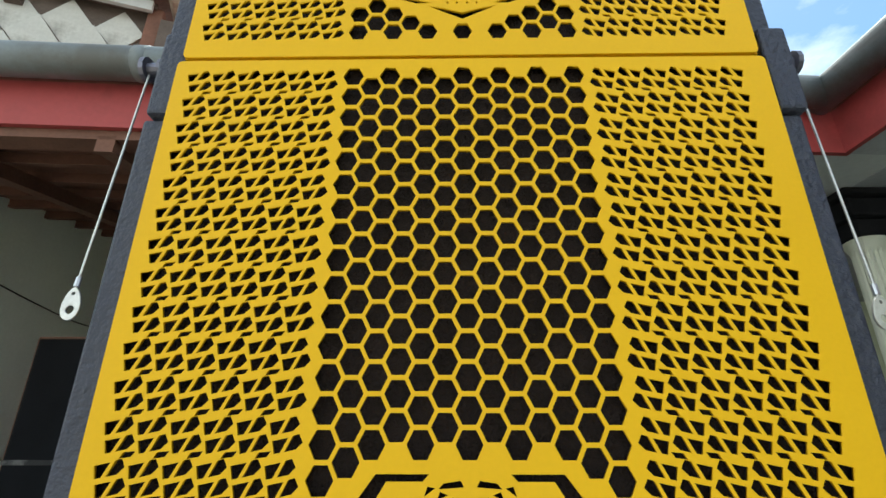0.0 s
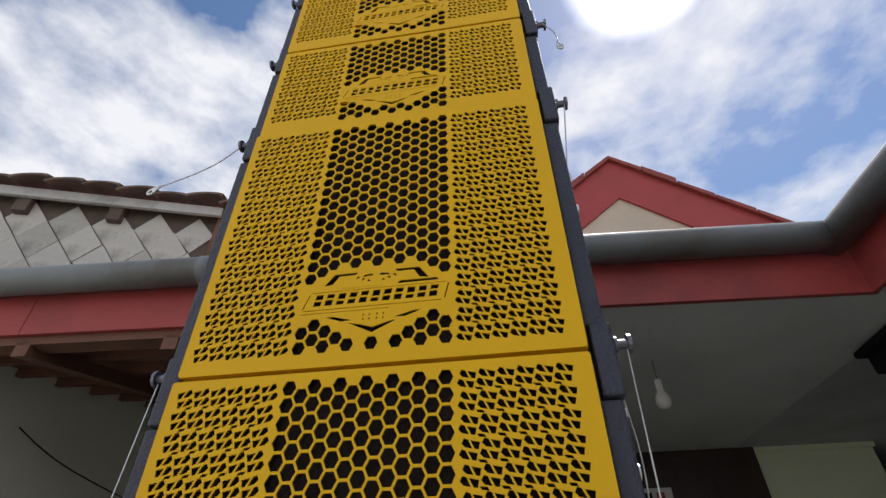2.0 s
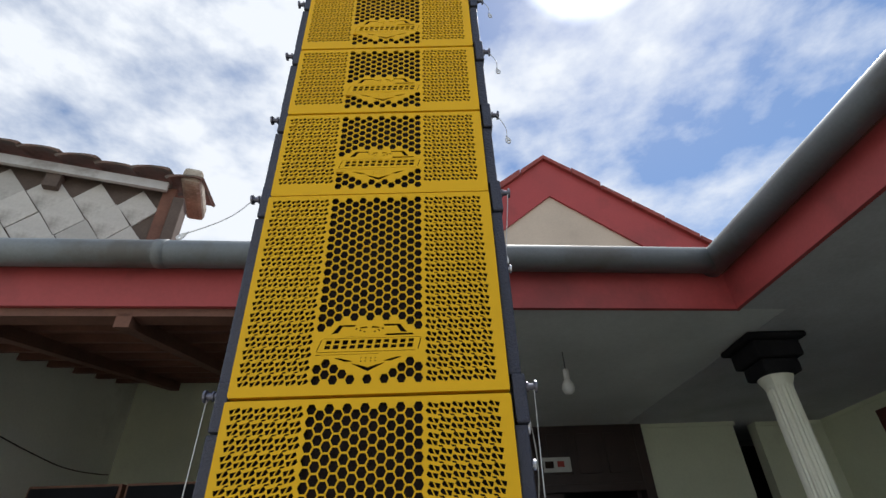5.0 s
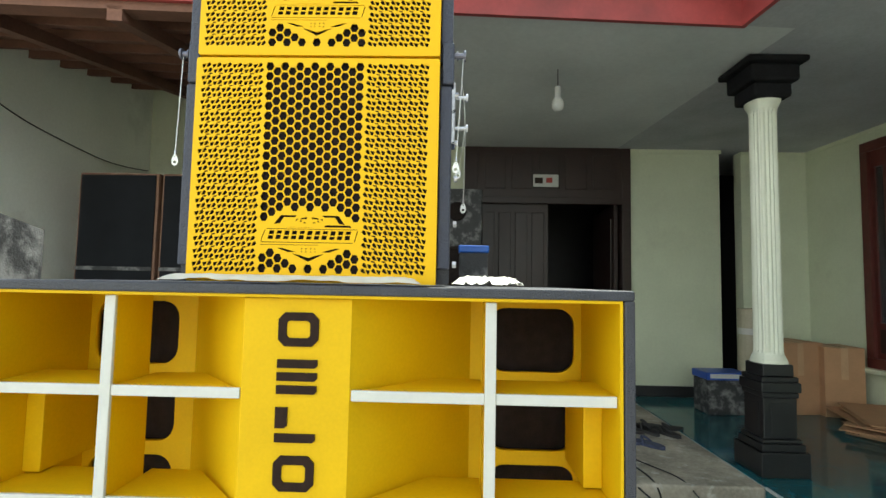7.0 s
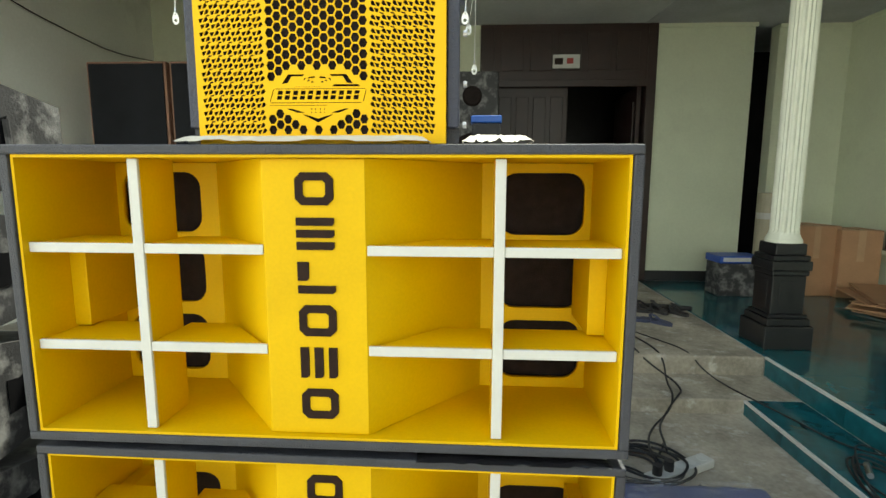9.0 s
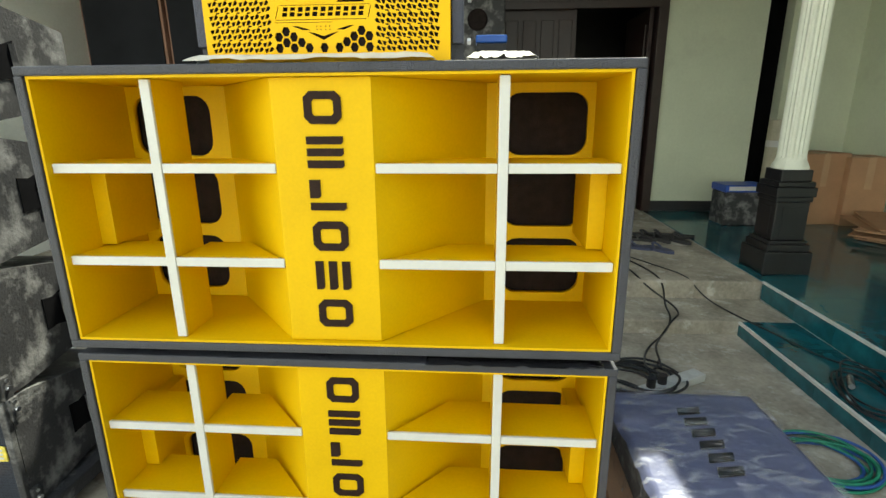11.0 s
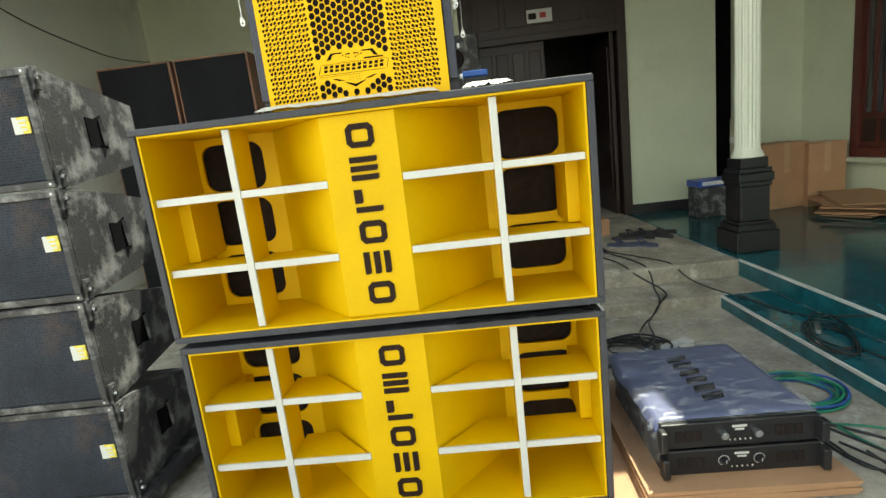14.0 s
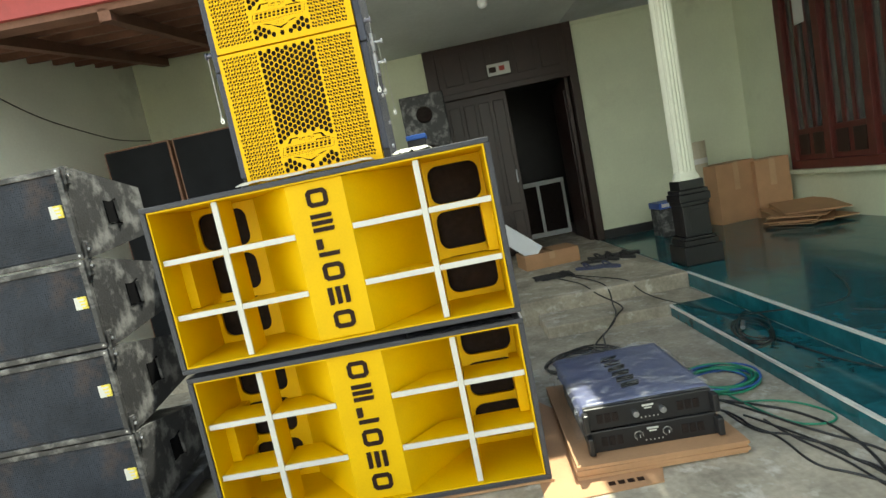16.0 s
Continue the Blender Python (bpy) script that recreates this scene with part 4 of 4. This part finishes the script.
part_cover = part("plastic_cover", draped(0.818, 1.308, 0.065, 0.60, 0, 0.1835, 0.007, 3.1, 0.03), COVER, smooth=True)
tagged(part_cover, "creased blue-grey plastic cover over an amplifier", "cover")
for k in range(6):
    part("mark", prism([(1.005, 0.155 + k * 0.060), (1.082, 0.168 + k * 0.060), (1.092, 0.203 + k * 0.060), (1.015, 0.191 + k * 0.060)], "z", 0.191, 0.1965), RECESS_AND_PRINT, part_cover, "black plain mark")
film = part("plastic_film", draped(0.791, 1.326, 0.062, 0.62, 0, 0.1955, 0.009, 8.4, 0.15), FILM, smooth=True)
tagged(film, "clear crinkled plastic film hanging over amplifiers", "plastic film")


def cardboard_sheet(label, pts, z0, z1, turn=0):
    ob = part("cardboard_sheet", prism(pts, "z", z0, z1), CARD)
    return tagged(ob, label, "cardboard", group="cardboard under the amplifiers")


for k in range(4):
    o = 0.006 * (k % 2)
    cardboard_sheet("flattened brown cardboard under amplifiers", [(0.738 + o, -0.048 + o), (1.375 + o, -0.048 - o), (1.355 + o, 0.68), (0.765 - o, 0.72 + o)], GROUND + 0.006 + k * 0.0125, GROUND + 0.0175 + k * 0.0125)
low = cardboard_sheet("loose brown cardboard with dark print on the ground", [(0.60, -0.155), (1.03, -0.13), (1.07, 0.0), (0.66, 0.76), (0.58, 0.72)], GROUND + 0.001, GROUND + 0.005)
for k in range(4):
    part("bar", box(0.84 + k * 0.035, 0.865 + k * 0.035, -0.105, -0.082, GROUND + 0.0045, GROUND + 0.0056), LETTER, low)
sl = part("cardboard_sheet", box(-0.665, 0.655, -0.02, 0.78, GROUND + 0.006, -0.0385), CARD)
tagged(sl, "flattened cardboard under a subwoofer", "cardboard", group="cardboard under the amplifiers")


# ---- rigging wires, wrap on the tower ----
def safety_wire(a, b, label, bow=0.0):
    e = thing("safety_wire", label, "wire", a, group="safety wires")
    v = Vector(b) - Vector(a)
    pts = [v * t + Vector((bow * math.sin(math.pi * t), 0, -abs(bow) * 0.3 * math.sin(math.pi * t))) for t in (0, 0.25, 0.5, 0.75, 1)]
    tube("strand", [tuple(p) for p in pts], 0.0011, CABLE_WIRE, e)
    part("crimp", rod(v * 0.985, v * 0.95, 0.0022, 8), STEEL, e)
    dn = v.normalized()
    c = v + dn * 0.010
    outline = [(0.0068 * math.sin(t) * (1 - 0.25 * math.cos(t)), 0.0125 * math.cos(t)) for t in [k * math.pi / 8 for k in range(16)]]
    eye = sheet("eyelet", outline, [ngon(0, -0.0045, 0.0034, 10), ngon(0, 0.0078, 0.0016, 8)], 0.0025)
    eye.transform(Matrix.Translation(c) @ Matrix.Rotation(math.atan2(-dn.x, -dn.z), 4, "Y"))
    part("eyelet", eye, CABLE_WIRE, e, "pale zinc eyelet")
    return e


ZA = TOWER + TALL
ZB = ZA + TALL
safety_wire((-0.301, 0.055, ZA + 0.012), (-0.293, 0.030, 1.548), "thin steel safety wire with an eyelet, hanging from a pin")
safety_wire((0.313, 0.055, ZA + 0.012), (0.301, 0.030, 1.540), "thin steel safety wire with an eyelet, hanging from a pin")
safety_wire((-0.302, 0.055, ZB + 0.014), (-0.430, 0.040, 2.150), "bent safety wire with a loose eyelet", 0.02)
safety_wire((0.313, 0.055, ZB + 0.012), (0.288, 0.040, 2.066), "thin steel safety wire with an eyelet, hanging from a pin")
for i in range(1, 4):
    z = ZB + i * SHORT
    safety_wire((0.312, 0.060, z + 0.012), (0.330, 0.050, z - 0.085), "thin steel safety wire swinging from a high pin", 0.01)
for z, y in ((ZA - 0.09, 0.22), (ZA - 0.005, 0.24), (ZB - 0.10, 0.22)):
    pn = thing("rear_pin", "zinc rigging pin on the cabinet side", "pin", (0.285, y, z), group="rear rigging pins")
    b = bmesh.new()
    rod((0, 0, 0), (0.038, 0, 0), 0.0055, 10, b)
    rod((0.038, 0, 0), (0.043, 0, 0), 0.011, 12, b)
    part("pin", b, STEEL, pn)
    part("bracket", box(-0.004, 0.012, -0.03, 0.03, -0.045, 0.03, 0.003), STEEL, pn)
safety_wire((0.322, 0.240, ZA + -0.076), (0.320, 0.240, ZA - 0.275), "thin steel safety wire with an eyelet, hanging from a pin")
safety_wire((0.310, 0.140, ZA + 0.004), (0.306, 0.160, ZA - 0.205), "looped safety wire lying against a cabinet side", 0.012)
for k in range(5):
    bo = thing("side_bolt", "zinc bolt on the cabinet side", "bolt", (0.296, 0.10 + 0.05 * (k % 2), 1.33 + k * 0.095), group="side bolts")
    part("head", rod((0, 0, 0), (0.008, 0, 0), 0.007, 8), STEEL, bo)
strip_pts = draped(-0.268, 0.215, -0.004, 0.016, 0, 1.294, 0.006, 5.5, 0.012)
MILKY = mat("milky_foam_wrap", (0.60, 0.585, 0.51), 0.45, vary=0.12, scale=20, bump=0.3)
wrap = tagged(part("foam_wrap", strip_pts, MILKY, smooth=True), "crumpled milky foam wrap under the tower", "wrap")
crum = draped(0.315, 0.425, 0.03, 0.13, 0, 1.296, 0.014, 2.2, 0.014)
tagged(part("crumpled_plastic", crum, MILKY, smooth=True), "crumpled milky plastic scrap on the subwoofer", "plastic")


bw = draped(0.22, 0.60, -0.012, 0.08, 0, 0.6155, 0.012, 6.6, 0.006)
tagged(part("black_wrap", bw, mat("shiny_black_plastic", (0.012, 0.012, 0.014), 0.15, vary=0.2, scale=20, spec=0.8), smooth=True), "crumpled shiny black plastic between the subwoofers", "plastic")
lb = thing("small_box", "small black box with a blue lid on the subwoofer", "box", (0.36, 0.62, 1.2825))
part("body", box(-0.045, 0.045, -0.04, 0.04, 0, 0.105, 0.004), OLD_BLACK, lb)
part("lid", box(-0.048, 0.048, -0.043, 0.043, 0.1055, 0.128, 0.004), mat("bright_blue_plastic", (0.02, 0.13, 0.55), 0.4, vary=0.1), lb, "bright blue plastic lid")


# ---- on the landing and porch ----
def carton(x, y, z, w, d, h, turn, label, group=""):
    e = thing("carton", label, "cardboard box", (x, y, z), turn, group)
    part("body", box(-w / 2, w / 2, -d / 2, d / 2, 0, h, 0.004), CARD, e)
    part("flap", box(-w / 2 + 0.002, -0.003, -d / 2 + 0.002, d / 2 - 0.002, h, h + 0.005), CARD, e)
    part("flap", box(0.003, w / 2 - 0.002, -d / 2 + 0.002, d / 2 - 0.002, h, h + 0.006), CARD, e)
    part("tape", box(-0.03, 0.03, -d / 2 - 0.0015, d / 2, h * 0.55, h + 0.0075), mat("shiny_tape", (0.50, 0.33, 0.20), 0.2, vary=0.1), e, "shiny parcel tape")
    return e


carton(1.30, 3.50, PORCH - 0.004, 0.58, 0.37, 0.15, 8, "low brown carton with parcel tape on the landing")
white = thing("white_panel", "white boxed panel leaning on a carton", "panel", (1.19, 3.34, PORCH - 0.004), -8)
wp = box(-0.09, 0.09, -0.013, 0.013, 0, 0.50, 0.003)
bmesh.ops.rotate(wp, verts=wp.verts[:], cent=(0, 0, 0), matrix=Euler((radians(-10), radians(-50), 0)).to_matrix())
bmesh.ops.translate(wp, verts=wp.verts[:], vec=(0, 0, 0.155))
part("panel", wp, mat("white_glossy_card", (0.66, 0.69, 0.74), 0.4, vary=0.05), white)
BOX_B = carton(3.47, 3.95, PORCH, 0.46, 0.40, 0.65, 8, "large brown carton in the porch corner", "large cartons")
carton(3.86, 3.86, PORCH, 0.34, 0.36, 0.62, -6, "large pale brown carton in the porch corner", "large cartons")
rng = random.Random(7)
for k in range(8):
    w, d = rng.uniform(0.30, 0.42), rng.uniform(0.20, 0.27)
    pts = [(-w, -d), (w, -d + rng.uniform(-0.05, 0.05)), (w * 0.9, d), (-w * 0.95, d + rng.uniform(-0.04, 0.04))]
    o = part("flat_carton", prism(pts, "z", 0, 0.010), CARD)
    o.matrix_world = pose(3.78 + rng.uniform(-0.03, 0.05), 3.20 + rng.uniform(-0.08, 0.08), PORCH + 0.010 + k * 0.018, rng.uniform(-1, 1), rng.uniform(-3, 3), 60 + rng.uniform(-30, 30))
    tagged(o, "flattened brown carton in a loose pile", "cardboard", group="flattened cartons")
cool = thing("cool_box", "dark box with a blue and white lid", "box", (2.79, 3.80, PORCH), 2)
part("body", box(-0.19, 0.19, -0.13, 0.13, 0, 0.31, 0.012), OLD_BLACK, cool)
lid = part("lid", box(-0.20, 0.20, -0.14, 0.14, 0.311, 0.38, 0.012), mat("blue_plastic", (0.03, 0.09, 0.42), 0.35, vary=0.1), cool, "blue plastic lid")
part("label_strip", box(-0.17, 0.17, -0.143, -0.1395, 0.33, 0.368), PLATE, lid)
roll = thing("wrapped_roll", "tall beige wrapped roll standing in the passage", "roll", (3.23, 4.05, PORCH))
part("roll", rod((0, 0, 0), (0, 0, 0.95), 0.12, 20), mat("beige_wrapping", (0.42, 0.38, 0.28), 0.6, vary=0.15, scale=6), roll)
part("band", rod((0, 0, 0.70), (0, 0, 0.76), 0.124, 20), PLATE, roll)


def sandal(x, y, z, turn, colour, label):
    e = thing("sandal", label, "sandal", (x, y, z), turn, "sandals by the door")
    pts = [(0.045 * (1 + 0.25 * math.cos(t)) * math.cos(t), 0.13 * math.sin(t)) for t in [2 * math.pi * i / 16 for i in range(16)]]
    part("sole", prism(pts, "z", 0, 0.022), colour, e)
    tube("strap", [(-0.045, 0.0, 0.018), (-0.03, 0.03, 0.05), (0.0, 0.06, 0.055), (0.03, 0.03, 0.05), (0.045, 0.0, 0.018)], 0.009, colour, e)
    return e


DARK_RUBBER = mat("dark_rubber", (0.03, 0.028, 0.03), 0.7, vary=0.3, scale=20)
BLUE_RUBBER = mat("faded_blue_rubber", (0.06, 0.07, 0.13), 0.7, vary=0.3, scale=20)
for x, y, a, c in ((1.68, 3.08, 70, 0), (1.77, 3.20, 50, 0), (1.90, 3.23, 80, 0), (1.97, 3.04, 30, 0), (1.56, 2.82, 60, 1), (1.72, 2.75, 40, 1), (2.04, 3.16, 100, 0), (1.84, 3.09, 20, 0)):
    sandal(x, y, PORCH - 0.004, a, BLUE_RUBBER if c else DARK_RUBBER, "faded blue rubber sandal" if c else "dark worn rubber sandal")
rag = draped(1.05, 1.38, 2.68, 2.88, 0, PORCH + 0.008, 0.02, 1.7, 0.016)
tagged(part("door_mat", rag, DARK_RUBBER, smooth=True), "crumpled black mat on the landing", "mat")

# power strip
ps = thing("power_strip", "white power strip with black plugs on the ground", "power strip", (1.229, 1.055, GROUND), 30)
part("body", box(-0.185, 0.185, -0.035, 0.035, 0, 0.04, 0.006), PLATE, ps)
for k in range(5):
    part("socket", rod((-0.14 + k * 0.07, 0, 0.036), (-0.14 + k * 0.07, 0, 0.0415), 0.022, 16), WHITE_EDGE, ps)
for k in (0, 1):
    pg = part("plug", rod((-0.14 + k * 0.07, 0, 0.0416), (-0.14 + k * 0.07, 0, 0.085), 0.020, 12), DARK_RUBBER, ps, "black plug")


# cables
def cable(pts, r, material, label):
    ob = tube("cable", pts, r, material)
    return tagged(ob, label, "cable", group="cables")


gz = GROUND + 0.006
BLACK_CABLE = mat("black_cable_sheath", (0.02, 0.02, 0.022), 0.45, vary=0.2, scale=30)
GREEN_CABLE = mat("green_cable_sheath", (0.02, 0.22, 0.13), 0.45, vary=0.2, scale=30)
BLUE_CABLE = mat("blue_cable_sheath", (0.03, 0.10, 0.35), 0.45, vary=0.2, scale=30)
GREY_CABLE = mat("grey_cable_sheath", (0.25, 0.26, 0.26), 0.5, vary=0.2, scale=30)
pz, sz = PORCH + 0.004, STEP + 0.006
cable([(1.237, 2.951, pz), (1.408, 2.493, pz), (1.490, 2.132, pz + 0.01), (1.505, 2.006, 0.120), (1.472, 1.866, sz), (1.446, 1.688, sz + 0.01), (1.384, 1.566, 0.000), (1.225, 1.431, gz), (1.113, 1.104, 0.020), (1.131, 1.066, 0.020)], 0.0056, BLACK_CABLE, "black cable running down the steps to a power strip")
cable([(1.184, 2.783, pz), (1.311, 2.416, pz), (1.348, 2.128, pz + 0.02), (1.400, 1.998, 0.110), (1.545, 1.788, sz), (1.425, 1.617, sz + 0.01), (1.325, 1.515, -0.020), (1.240, 1.338, gz + 0.06), (1.203, 1.155, 0.030), (1.191, 1.100, 0.020)], 0.0056, BLACK_CABLE, "black cable running down the steps to a power strip")
cable([(1.367, 2.673, pz), (1.589, 2.298, pz), (1.686, 2.078, pz + 0.004), (1.721, 1.987, 0.080), (1.793, 1.839, sz), (1.915, 1.475, sz), (2.002, 1.156, sz), (2.073, 0.928, 0.120), (2.259, 0.740, pz), (2.545, 0.909, pz), (2.734, 1.425, pz)], 0.0045, BLACK_CABLE, "thin black cable over the step and porch")
for k in range(7):
    a0, r0 = k * 0.9, 0.15 + 0.025 * (k % 3)
    loop = [(0.985 + r0 * 1.1 * math.cos(a0 + t) + 0.02 * k, 1.085 + r0 * 0.9 * math.sin(a0 + t), gz + 0.006 * k + 0.01 * math.sin(3 * t + k)) for t in [i * math.pi / 6 for i in range(12)]]
    tagged(tube("cable_loop", loop, 0.006, BLACK_CABLE, closed=True), "loop of black cable in a heap on the ground", "cable", group="black cable heap")
rng = random.Random(11)
for k in range(6):
    x, y = 0.90 + rng.uniform(-0.05, 0.1), 0.80 + rng.uniform(-0.05, 0.15)
    pts = [(x, y, gz)]
    for q in range(9):
        x, y = x + rng.uniform(-0.04, 0.12), y + rng.uniform(-0.10, 0.16)
        pts.append((x, min(y, 1.50), gz + 0.008 * rng.randint(0, 2)))
    cable(pts, 0.0055, BLACK_CABLE, "black cable tangled on the concrete")
for k in range(4):
    x, y = 1.40 + 0.05 * k, 0.33 - 0.06 * k
    pts = [(x, y, gz)]
    for q in range(8):
        x, y = min(1.70, x + rng.uniform(0.0, 0.09)), y - rng.uniform(0.04, 0.22)
        pts.append((x + 0.02 * (q % 2), y, gz))
    cable(pts, 0.0045, BLACK_CABLE, "black cable trailing over the concrete")
for k in range(9):
    r0 = 0.13 + 0.012 * (k % 4)
    m = (GREEN_CABLE, BLUE_CABLE, GREEN_CABLE)[k % 3]
    loop = [(1.565 + 0.02 * math.sin(k) + r0 * 1.1 * math.cos(t), 0.552 + 0.02 * math.cos(k * 2) + r0 * 0.92 * math.sin(t), gz + 0.007 * (k // 2) + 0.006 * math.sin(2 * t + k)) for t in [i * math.pi / 7 for i in range(14)]]
    tagged(tube("cable_loop", loop, 0.0055, m, closed=True), "loop of a coiled green cable" if k % 3 != 1 else "loop of a coiled blue cable", "cable", group="coloured cable coil")
cable([(1.427, 0.415, gz), (1.570, 0.298, gz), (1.712, 0.154, gz), (1.753, -0.083, gz), (1.664, -0.369, gz), (1.709, -0.754, gz)], 0.0056, BLACK_CABLE, "black cable on the concrete")
cable([(1.382, 0.529, gz), (1.549, 0.260, gz), (1.658, 0.013, gz), (1.827, -0.226, gz), (1.733, -0.657, gz)], 0.0050, BLACK_CABLE, "black cable on the concrete")
cable([(1.527, 0.468, gz), (1.583, 0.108, gz), (1.737, 0.031, gz), (1.818, 0.105, gz), (1.707, 0.295, gz), (1.551, 0.317, gz)], 0.0045, GREEN_CABLE, "green cable end on the concrete")
for k in range(4):
    r0 = 0.13 + 0.035 * k
    loop = [(1.955 + 0.02 * math.sin(5 * k) + 0.55 * r0 * math.cos(t) * (1 + 0.15 * math.sin(2 * t + k)), 0.90 + 0.05 * math.sin(3 * k) + r0 * 1.1 * math.sin(t + 0.3 * k), sz + 0.005 * k) for t in [i * math.pi / 6 for i in range(12)]]
    tagged(tube("cable_loop", loop, 0.004, BLACK_CABLE, closed=True), "loop of black cable on the tiled step", "cable", group="cable on the step")
cable([(1.973, 0.750, sz), (2.021, 0.381, sz), (2.072, 0.102, 0.080), (2.196, 0.008, pz), (2.535, 0.098, pz), (2.917, 0.633, pz)], 0.0045, BLACK_CABLE, "black cable running onto the porch")
cable([(2.305, 0.648, pz), (2.634, 0.370, pz), (2.915, 0.007, pz), (3.197, 0.276, pz)], 0.0045, BLACK_CABLE, "black cable on the porch tiles")
plug = thing("cable_plug", "metal cable connector on the tiled step", "plug", (1.93, 0.96, sz + 0.02), 60)
part("barrel", rod((-0.05, 0, 0), (0.05, 0, 0), 0.012, 10), STEEL, plug)
cable([(-3.07, 4.3, 2.45), (-3.07, 3.8, 2.38), (-3.07, 3.2, 2.43), (-3.06, 2.6, 2.50), (-3.05, 2.3, 2.6)], 0.005, BLACK_CABLE, "black cable slung along the side wall")

# ---- tiles, each one a piece ----
tile_w = 0.33


def tile_mesh(name, a, b, c):
    bm = box(0.0015, a - 0.0015, 0.0015, b - 0.0015, 0, c)
    me = bpy.data.meshes.new(name)
    bm.to_mesh(me)
    bm.free()
    me.materials.append(TILE)
    return me


flat = tile_mesh("tile", tile_w, tile_w, 0.008)
for i in range(6):
    for j in range(25):
        o = new("tile", flat)
        o.parent = porch
        o.location = (0.012 + i * tile_w, BACK - 0.02 - (j + 1) * tile_w, PORCH - 0.008)
narrow = tile_mesh("tile", 0.288, tile_w, 0.008)
riser = tile_mesh("tile", 0.008, tile_w, PORCH - STEP - 0.012)
riser2 = tile_mesh("tile", 0.008, tile_w, STEP + 0.062)
for j in range(14):
    v = -0.375 - (j + 1) * tile_w
    for me, loc in ((narrow, (-0.288, v, STEP - 0.008)), (riser2, (-0.308, v, -0.07))):
        o = new("tile", me)
        o.parent = step
        o.location = loc
for j in range(16):
    o = new("tile", riser)
    o.parent = porch
    o.location = (0.004, -(j + 1) * tile_w, STEP)
slab("edging_1", (0.0, 0.014, -9, -0.004, PORCH - 0.012, PORCH + 0.002), GROUT, "white edge strip along the porch tiles", "trim")
slab("edging_2", (-0.311, -0.297, -9, -0.378, STEP - 0.012, STEP + 0.002), GROUT, "white edge strip along the tiled step", "trim")
